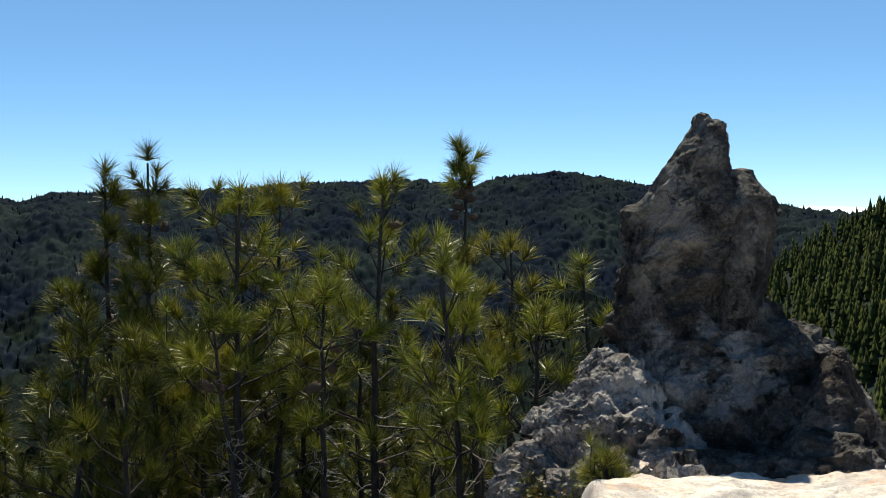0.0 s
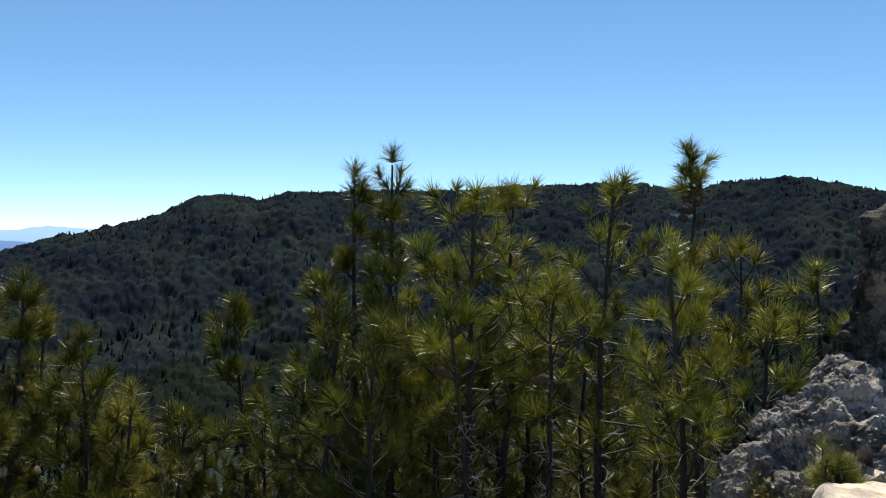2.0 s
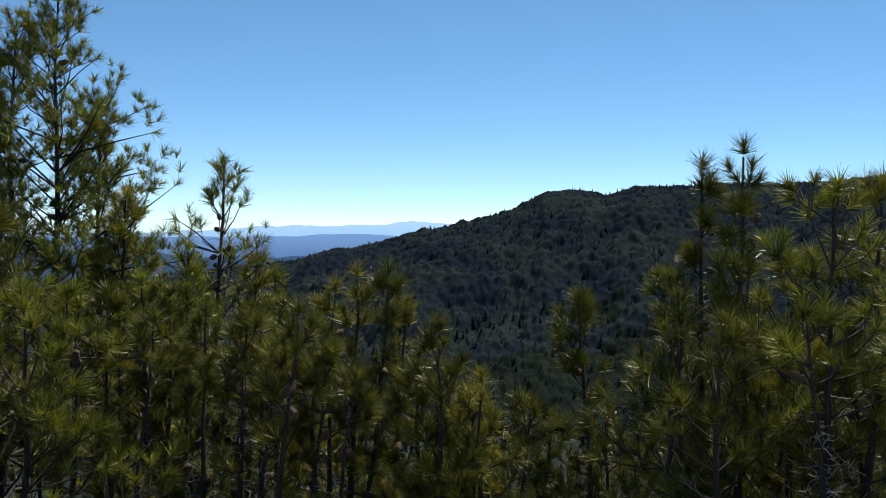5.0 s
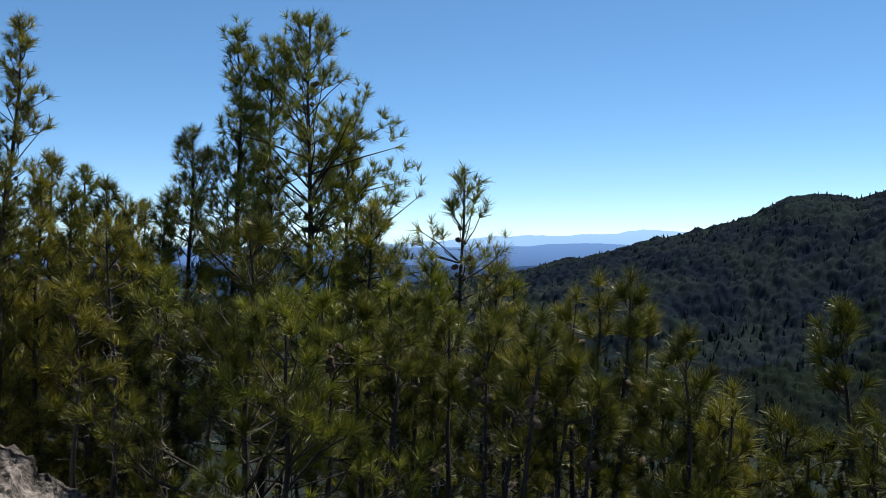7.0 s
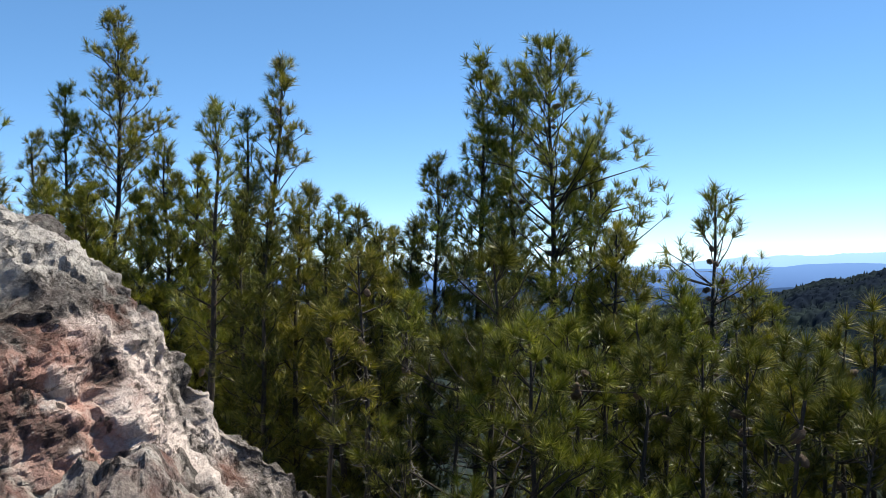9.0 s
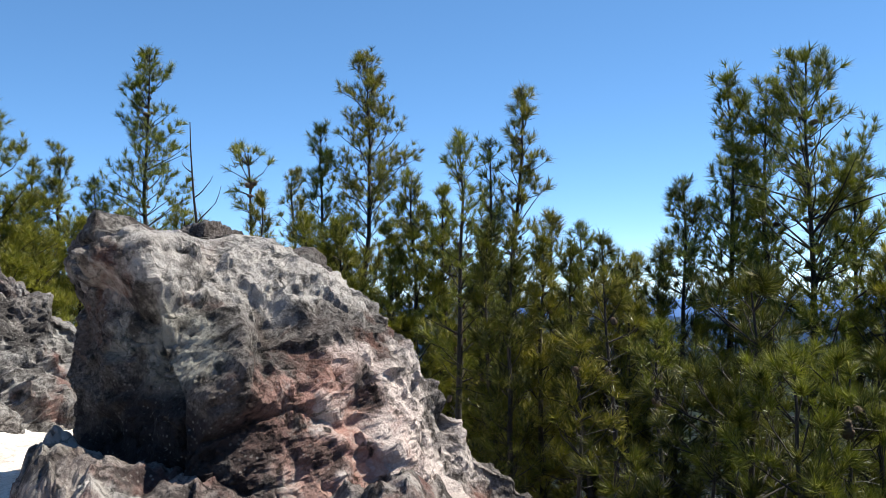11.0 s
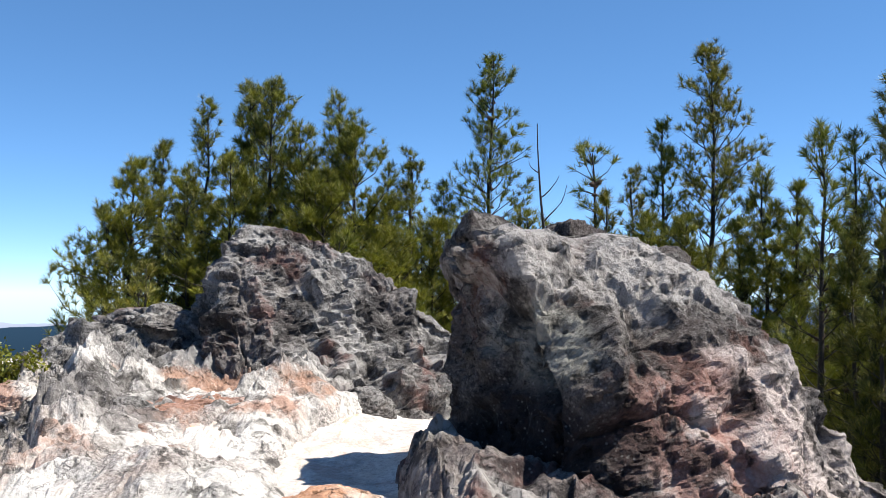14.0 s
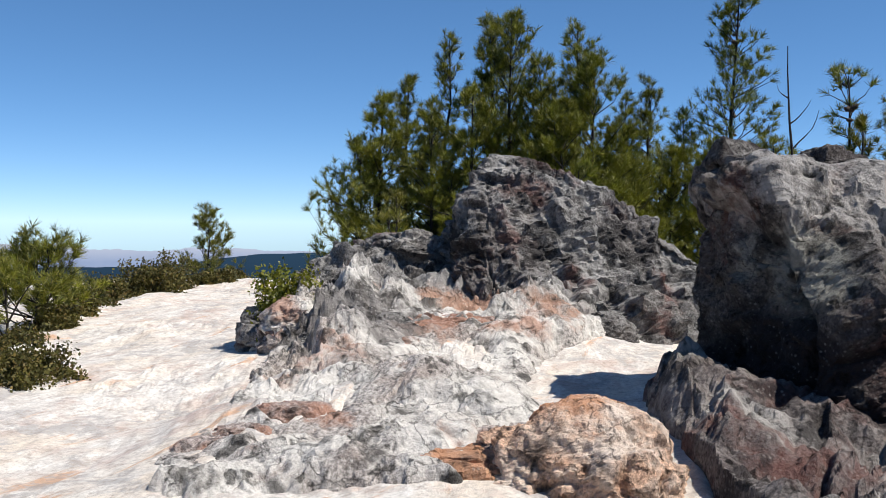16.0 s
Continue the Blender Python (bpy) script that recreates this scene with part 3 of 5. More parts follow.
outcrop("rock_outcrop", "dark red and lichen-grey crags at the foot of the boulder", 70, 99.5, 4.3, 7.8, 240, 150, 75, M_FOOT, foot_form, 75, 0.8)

# ---- rocks ----
def rock(name, label, az0, R, rows, nu=150, nz=110, seed=1, mat=None, amp=1.0, block=1.3, tilt=(0.2, 0.3, 1.0), category="rock", squareness=0.85, skew=0.0, ridge=0.0, bulges=()):
    """A weathered rock on bearing az0 at distance R. rows, from the top down: height, left and right bearing, front and back depth."""
    rows = np.array(sorted(rows), float)
    zs = rows[:, 0]
    t = np.linspace(0, 1, nz)
    z = zs[0] + (zs[-1] - zs[0]) * (1 - (1 - t) ** 1.25)
    L, Rr, F, B = [np.interp(z, zs, rows[:, k]) for k in (1, 2, 3, 4)]
    sk = skew + ridge * (1 - np.clip(z / zs[-1], 0, 1))
    ul, ur = np.radians(az0 - L) * R, np.radians(az0 - Rr) * R
    th = np.linspace(0, 2 * np.pi, nu, endpoint=False)
    c, s = np.cos(th), np.sin(th)
    c, s = np.sign(c) * np.abs(c) ** squareness, np.sign(s) * np.abs(s) ** squareness
    u = ((ul + ur) / 2)[:, None] + ((ur - ul) / 2)[:, None] * c
    u = u - sk[:, None] * ((ur - ul) / 2)[:, None] * np.clip(-s, 0, 1) ** 1.5
    v = ((F + B) / 2)[:, None] + ((B - F) / 2)[:, None] * s
    zz = np.repeat(z[:, None], nu, 1)
    a = math.radians(az0)
    right, away, eye = np.array([math.cos(a), math.sin(a), 0]), np.array([-math.sin(a), math.cos(a), 0]), polar(az0, R, 0.0)
    P = eye + u[..., None] * right + v[..., None] * away + zz[..., None] * np.array([0, 0, 1.0])
    du = np.roll(P, -1, 1) - np.roll(P, 1, 1)
    dz = np.gradient(P, axis=0)
    N = np.cross(du, dz)
    N /= np.linalg.norm(N, axis=2, keepdims=True) + 1e-9
    p, n = P.reshape(-1, 3), N.reshape(-1, 3)
    warp = p + 0.035 * np.stack([fbm(p * 2.0, 3, seed + k) for k in (50, 51, 52)], -1)
    tl = np.array(tilt) / np.linalg.norm(tilt)
    q = warp + (warp @ tl)[:, None] * tl * 0.35
    f1, e1 = facets(q / block, seed)
    f2, e2 = facets(q / (block * 0.42), seed + 9)
    f3, e3 = facets(q / (block * 0.17), seed + 19)
    beds = warp @ tl / (block * 0.33) + 0.8 * fbm(p * 0.8, 2, seed + 70)
    bf = np.floor(beds)
    bi = bf.astype(np.int64)
    h0, h1 = hash3(bi, bi * 0, bi * 0, seed + 71), hash3(bi + 1, bi * 0, bi * 0, seed + 71)
    bed = h0 + (h1 - h0) * smooth(0.8, 1.0, beds - bf)
    f4, _ = facets(q / (block * 0.075), seed + 29)
    d = 0.10 * fbm(p * 0.8, 3, seed) + 0.26 * f1 + 0.15 * f2 + 0.07 * f3 + 0.03 * f4 + 0.05 * (bed - 0.5)
    worn = smooth(-0.1, 0.5, fbm(p * 1.3, 3, seed + 75))
    d = d - worn * (0.05 * (1 - smooth(0, 0.05, e1)) + 0.018 * (1 - smooth(0, 0.07, e2)))
    d = d + 0.008 * ridged(p * 3.0, 4, seed + 3) + 0.018 * fbm(p * 4.5, 4, seed + 4, 0.6) + 0.010 * fbm(q * 16, 3, seed + 6)
    front = (-s > -0.2)[None, :].repeat(nz, 0).ravel()
    pa = np.degrees(np.arctan2(-p[:, 0], p[:, 1]))
    for ba, bz, wa, wz, deep in bulges:
        d = d + np.where(front, deep / amp * np.exp(-((pa - ba) / wa) ** 2 - ((p[:, 2] - bz) / wz) ** 2), 0)
    fade = np.minimum(1, (np.repeat((ur - ul)[:, None], nu, 1).ravel()) / 1.2)
    p = p + n * (d * amp * np.clip(fade, 0.35, 1))[:, None]
    topc = p[-nu:].mean(0) + [0, 0, 0.02]
    V = np.concatenate([p, topc[None]])
    k = np.arange(nu)
    last = (nz - 1) * nu
    tris = np.stack([last + k, last + (k + 1) % nu, np.full(nu, len(p))], -1)
    base = polar(az0, R, float(zs[0]))
    ob = new(name, mesh_of(name, V - base, tris=tris, quads=grid_quads(nz, nu, True), material=mat, shade=False))
    ob.location = base
    return tagged(ob, label, category)


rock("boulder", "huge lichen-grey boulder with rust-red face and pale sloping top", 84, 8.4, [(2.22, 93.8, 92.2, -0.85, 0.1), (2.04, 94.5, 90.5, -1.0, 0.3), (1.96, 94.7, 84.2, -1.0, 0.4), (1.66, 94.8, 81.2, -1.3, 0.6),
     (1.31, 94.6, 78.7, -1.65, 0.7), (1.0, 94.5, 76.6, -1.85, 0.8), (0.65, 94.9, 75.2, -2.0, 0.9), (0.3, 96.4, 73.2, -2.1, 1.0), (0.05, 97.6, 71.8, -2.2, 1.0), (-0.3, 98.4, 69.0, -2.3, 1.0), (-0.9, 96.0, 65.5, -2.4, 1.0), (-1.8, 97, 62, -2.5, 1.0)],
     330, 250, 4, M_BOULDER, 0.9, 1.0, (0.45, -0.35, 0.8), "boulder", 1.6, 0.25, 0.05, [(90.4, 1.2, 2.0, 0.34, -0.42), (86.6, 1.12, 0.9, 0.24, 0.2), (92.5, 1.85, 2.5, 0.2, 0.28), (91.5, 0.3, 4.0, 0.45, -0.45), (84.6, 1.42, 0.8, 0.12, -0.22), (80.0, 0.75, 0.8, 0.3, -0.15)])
rock("capstone", "small grey block lying on the crest of the boulder", 88.6, 8.7, [(2.16, 89.6, 87.4, -0.2, 0.15), (2.07, 90.0, 86.4, -0.55, 0.25), (1.96, 90.2, 85.8, -0.6, 0.3), (1.86, 89.8, 86.0, -0.3, 0.3), (1.7, 90.0, 85.8, -0.3, 0.3)], 110, 50, 6, M_BOULDER, 0.8, 0.35)
rock("capstone", "pale block on the crest of the boulder", 83.2, 8.6, [(1.97, 83.8, 82.6, -0.12, 0.12), (1.85, 84.6, 81.9, -0.25, 0.25), (1.6, 85.2, 81.2, -0.3, 0.3), (1.4, 85.2, 81.0, -0.3, 0.3)], 100, 40, 8, M_BOULDER, 0.35, 0.4)
rock("jagged_rock", "jagged dark grey rock crest with black cavities on pale ground", 101, 12.0, [(2.36, 106.7, 105.3, -0.2, 0.2), (2.28, 107.1, 103.6, -0.3, 0.3), (2.08, 107.6, 102.0, -0.4, 0.4), (1.78, 108.0, 98.8, -0.7, 0.5), (1.4, 108.4, 96.2, -1.0, 0.6),
     (1.0, 108.8, 94.3, -1.3, 0.7), (0.5, 109.5, 93.0, -1.8, 0.8), (0.1, 110.5, 92, -2.3, 0.9), (-0.5, 111, 91, -2.6, 1.0)], 250, 170, 14, M_GREYROCK, 1.15, 0.8, (0.5, 0.3, 0.6), squareness=1.5, skew=0.85, ridge=-0.35)
rock("rock_mound", "broken grey rock mound spilling onto the white shelf", 112.5, 12.3, [(1.38, 113.2, 110.6, -0.3, 0.3), (1.15, 114.2, 108.5, -0.6, 0.5), (0.95, 116.6, 107.5, -0.9, 0.6), (0.6, 118.0, 106.5, -1.6, 0.7), (0.3, 118.6, 105.5, -2.4, 0.8), (-0.3, 119.0, 105, -2.8, 0.9)],
     240, 120, 23, M_GREYROCK, 1.1, 0.8)
rock("orange_rock", "rounded rust-orange rock with a cracked lower edge", 103, 5.6, [(0.56, 103.2, 100.6, -0.14, 0.14), (0.49, 105.2, 98.8, -0.28, 0.26), (0.36, 107.8, 97.4, -0.42, 0.34), (0.1, 109.4, 96.6, -0.56, 0.4), (-0.3, 110, 96, -0.65, 0.45)], 190, 90, 31, M_ORANGE, 0.7, 0.6)
rock("rock_pinnacle", "leaning dark grey rock pinnacle with a split shoulder block", -14, 6.9, [(2.34, -14.3, -14.8, -0.14, 0.08), (2.26, -13.9, -15.8, -0.2, 0.16), (2.13, -13.1, -16.1, -0.25, 0.22), (1.99, -12.3, -16.1, -0.29, 0.27), (1.85, -11.6, -16.6, -0.33, 0.3), (1.77, -10.6, -17.8, -0.36, 0.34), (1.66, -10.1, -17.9, -0.38, 0.38),
     (1.42, -9.8, -17.7, -0.39, 0.42), (1.19, -9.8, -17.5, -0.36, 0.45), (1.03, -9.7, -19.1, -0.42, 0.5), (0.86, -9.6, -21.0, -0.52, 0.55), (0.63, -9.2, -21.9, -0.68, 0.6), (0.35, -8.5, -23.0, -0.85, 0.7), (0.0, -7.5, -23.6, -1.15, 0.8), (-0.6, -6.5, -25, -1.3, 0.9)], 240, 190, 41, M_PINNACLE, 0.62, 0.45, (-0.4, 0.2, 0.8))
rock("shoulder_block", "grey rock block wedged against the pinnacle", -16.9, 6.9, [(1.98, -15.9, -17.2, -0.14, 0.12), (1.92, -15.5, -17.35, -0.2, 0.2), (1.8, -15.4, -18.2, -0.3, 0.25), (1.6, -15.4, -18.2, -0.36, 0.25), (1.3, -15.4, -17.6, -0.4, 0.3), (1.0, -15, -17.5, -0.4, 0.3)], 120, 90, 43, M_PINNACLE, 0.35, 0.4)
rock("rubble_rock", "pale grey broken rock step below the pinnacle", -8.2, 6.4, [(0.85, -9.2, -10.6, -0.1, 0.2), (0.62, -7.2, -12.5, -0.35, 0.3), (0.42, -5.2, -14.5, -0.6, 0.35), (0.25, -5.4, -15.5, -0.9, 0.4), (-0.3, -4.6, -16.0, -1.0, 0.5), (-0.9, -4, -16, -1.0, 0.5)], 220, 130, 47, M_RUBBLE, 0.95, 0.3)
rock("rubble_rock", "dark rock shoulder with a sunlit crest", -21.3, 6.4, [(0.92, -20.9, -21.6, -0.1, 0.15), (0.75, -19.8, -22.1, -0.25, 0.2), (0.5, -18.6, -22.9, -0.35, 0.3), (0.2, -17.5, -24.0, -0.5, 0.35), (-0.4, -17, -25, -0.6, 0.4)], 130, 90, 53, M_PINNACLE, 0.6, 0.5)
for i, (a, r, zt, w) in enumerate([(-6.2, 6.1, 0.36, 0.26), (-7.6, 6.2, 0.52, 0.24), (-8.8, 6.3, 0.68, 0.26), (-10.0, 6.2, 0.62, 0.28), (-11.2, 6.0, 0.50, 0.24), (-12.6, 5.9, 0.40, 0.3), (-9.2, 5.8, 0.40, 0.3), (-7.4, 5.7, 0.30, 0.22), (-14.4, 5.85, 0.40, 0.3), (-5.2, 6.4, 0.30, 0.25), (-9.6, 6.7, 0.86, 0.22), (-16.6, 5.9, 0.36, 0.3), (-18.8, 5.9, 0.40, 0.32), (-20.6, 6.0, 0.50, 0.3)]):
    da = math.degrees(w / r)
    rock("rubble_rock", "angular grey rock block heaped at the foot of the pinnacle", a, r, [(zt, a + da * 0.4, a - da * 0.5, -w * 0.35, w * 0.4), (zt - 0.12, a + da * 0.9, a - da * 0.9, -w * 0.8, w * 0.8), (zt - 0.4, a + da * 1.1, a - da, -w, w), (-0.3, a + da * 1.1, a - da * 1.1, -w, w)], 72, 44, 400 + i, M_RUBBLE if a > -13 else M_PINNACLE, 0.85, 0.22)
LOOSE = [(118.5, 9.8, 0.71, 0.3), (116.6, 9.59, 0.66, 0.26), (115.1, 9.99, 0.78, 0.34), (113.4, 9.28, 0.59, 0.3), (112.0, 8.78, 0.41, 0.3), (117.1, 9.19, 0.41, 0.28), (114.9, 8.79, 0.32, 0.27), (113.0, 8.38, 0.22, 0.24), (110.4, 8.38, 0.29, 0.2), (113.9, 11.09, 0.96, 0.4), (111.1, 11.88, 1.26, 0.45), (116.0, 11.29, 0.92, 0.4), (108.8, 11.17, 0.8, 0.35), (102.9, 10.55, 0.56, 0.35), (100.3, 10.34, 0.49, 0.3)]
for i, (a, r, zt, w) in enumerate(LOOSE):
    zt = zt + 0.1
    da = math.degrees(w / r)
    rock("crag_block", "angular dark grey rock block standing out of the outcrop", a, r, [(zt, a + da * 0.35, a - da * 0.55, -w * 0.2, w * 0.5), (zt - 0.10, a + da * 0.8, a - da * 0.9, -w * 0.6, w * 0.8), (zt - 0.3, a + da, a - da * 1.1, -w * 0.8, w), (zt - 0.6, a + da, a - da * 1.1, -w, w)], 84, 46, 60 + i, M_OUTCROP if i % 4 == 0 else M_GREYROCK, 0.85, 0.34)
for i, (a, r, zt, w) in enumerate([(124.2, 6.2, 0.23, 0.22), (122.0, 6.4, 0.26, 0.26), (120.4, 6.6, 0.25, 0.2), (119.0, 6.7, 0.34, 0.34), (116.4, 6.9, 0.30, 0.3), (108.8, 5.5, 0.26, 0.32), (111.4, 5.7, 0.24, 0.26), (108.6, 9.6, 0.62, 0.4), (106.4, 9.8, 0.58, 0.42), (110.6, 9.4, 0.60, 0.35)]):
    da = math.degrees(w / r)
    rock("ledge_rock", "low rusty rock ledge edging the white shelf", a, r, [(zt, a + da * 0.6, a - da * 0.7, -w * 0.4, w * 0.5), (zt - 0.07, a + da * 0.95, a - da, -w * 0.6, w * 0.9), (0.05, a + da * 1.05, a - da * 1.1, -w * 0.65, w), (-0.2, a + da, a - da, -w * 0.7, w)], 64, 34, 500 + i, M_BOULDER if a < 100 else M_ORANGE if a < 112 and r < 9 else M_BED, 0.6, 0.3)
rng = np.random.default_rng(91)
for i in range(16):
    a, r = rng.uniform(104.5, 118.5), rng.uniform(9.4, 11.4)
    w = rng.uniform(0.3, 0.75) * (0.55 + 0.09 * (r - 7))
    h, z0, da = w * rng.uniform(0.28, 0.5), 0.06 + 0.03 * (r - 5) + 0.28 * math.exp(-((a - 114) / 6) ** 2 - ((r - 10.5) / 2) ** 2), math.degrees(w / r)
    rock("rock", "broken rosy-grey rock bedded in the pale ground", a, r, [(z0 + h, a + da * 0.3, a - da * 0.5, -w * 0.3, w * 0.3), (z0 + h * 0.6, a + da * 0.9, a - da * 0.8, -w * 0.8, w * 0.7), (z0, a + da * 1.1, a - da, -w, w), (z0 - 0.25, a + da, a - da, -w, w)], 52, 24, 200 + i, M_BED if rng.random() < 0.7 else M_GREYROCK, 0.8, 0.35)
for i in range(18):
    a, r = rng.uniform(103.5, 119.5), rng.uniform(5.9, 7.0)
    w = rng.uniform(0.12, 0.34)
    h, z0, da = w * rng.uniform(0.3, 0.6), 0.05 + 0.03 * (r - 5), math.degrees(w / r)
    rock("rock", "small broken rock lying on the pale shelf", a, r, [(z0 + h, a + da * 0.3, a - da * 0.5, -w * 0.3, w * 0.3), (z0 + h * 0.6, a + da * 0.9, a - da * 0.8, -w * 0.8, w * 0.7), (z0, a + da * 1.1, a - da, -w, w), (z0 - 0.2, a + da, a - da, -w, w)], 36, 16, 600 + i, [M_BED, M_GREYROCK, M_BED, M_ORANGE][i % 4], 0.7, 0.25)
for i, (a, r, h, w) in enumerate([(3.5, 7.6, 0.5, 0.5), (-1.0, 6.9, 0.5, 0.4), (10.0, 8.2, 0.6, 0.6), (-3.4, 7.2, 0.6, 0.35)]):
    da, g = math.degrees(w / r), land_at(a, r)
    rock("rock", "grey rock among the pines on the slope", a, r, [(g + h * 1.3, a + da * 0.3, a - da * 0.3, -w * 0.3, w * 0.3), (g + h * 0.8, a + da * 0.8, a - da * 0.8, -w * 0.7, w * 0.7), (g, a + da, a - da, -w, w), (g - 0.5, a + da, a - da, -w, w)], 90, 44, 80 + i, M_GREYROCK, 0.6, 0.35)


# ---- pines ----
class Builder:
    """Collects tubes and needles, then turns them into meshes."""

    def __init__(self):
        self.v, self.q, self.n, self.count = [], [], [], 0

    def tube(self, pts, r0, r1, sides=5):
        pts = np.asarray(pts, float)
        k = len(pts)
        d = np.gradient(pts, axis=0)
        d /= np.linalg.norm(d, axis=1, keepdims=True) + 1e-9
        ref = np.where(np.abs(d[:, 2:3]) > 0.8, [[1.0, 0, 0]], [[0, 0, 1.0]])
        a = np.cross(d, ref)
        a /= np.linalg.norm(a, axis=1, keepdims=True) + 1e-9
        b = np.cross(d, a)
        th = np.linspace(0, 2 * np.pi, sides, endpoint=False)
        rad = np.linspace(r0, r1, k)[:, None, None]
        ring = pts[:, None] + rad * (np.cos(th)[None, :, None] * a[:, None] + np.sin(th)[None, :, None] * b[:, None])
        self.v.append(ring.reshape(-1, 3))
        self.q.append(grid_quads(k, sides, True) + self.count)
        self.count += k * sides

    def needles(self, rng, base, way, count, length, spread, width):
        """A tuft of needles round the last bit of a shoot."""
        way = way / (np.linalg.norm(way) + 1e-9)
        t = rng.random(count)
        o = base - way * (t[:, None] * length * 0.4)
        side = rng.normal(size=(count, 3))
        side -= (side @ way)[:, None] * way
        side /= np.linalg.norm(side, axis=1, keepdims=True) + 1e-9
        ang = spread * np.sqrt(rng.random(count)) * (0.7 + 0.45 * t)
        d = way * np.cos(ang)[:, None] + side * np.sin(ang)[:, None]
        tip = o + d * (length * rng.uniform(0.75, 1.05, count))[:, None] - np.array([0, 0, 0.025]) * rng.random(count)[:, None]
        w = np.cross(d, rng.normal(size=(count, 3)))
        w *= (width / 2) / (np.linalg.norm(w, axis=1, keepdims=True) + 1e-9)
        self.n.append(np.stack([o - w, o + w, tip], 1))


def cone_mesh(seed):
    """A pine cone: rows of scales round an egg-shaped body."""
    rng = np.random.default_rng(seed)
    n, m = 8, 9
    th, ph = np.meshgrid(np.linspace(0, 2 * np.pi, n, endpoint=False), np.linspace(0.06, np.pi - 0.06, m))
    th = th + (np.arange(m) % 2)[:, None] * np.pi / n
    j = 1 + 0.16 * ((np.arange(m) % 2) * 2 - 1)[:, None] + 0.08 * rng.normal(size=th.shape)
    V = np.stack([np.cos(th) * np.sin(ph) * 0.55 * j, np.sin(th) * np.sin(ph) * 0.55 * j, -np.cos(ph)], -1).reshape(-1, 3)
    return mesh_of("cone", V, quads=grid_quads(m, n, True), material=M_CONE)


CONES = [cone_mesh(1), cone_mesh(2)]


def bent(rng, p, d, length, up, steps=5, wob=0.12):
    """A branch: starts at p along d and turns up (or down) on its way."""
    out = [np.array(p, float)]
    d = np.array(d, float)
    for i in range(steps):
        d = d + np.array([0, 0, up / steps]) + rng.normal(size=3) * wob
        d /= np.linalg.norm(d)
        out.append(out[-1] + d * length / steps)
    return np.array(out), d


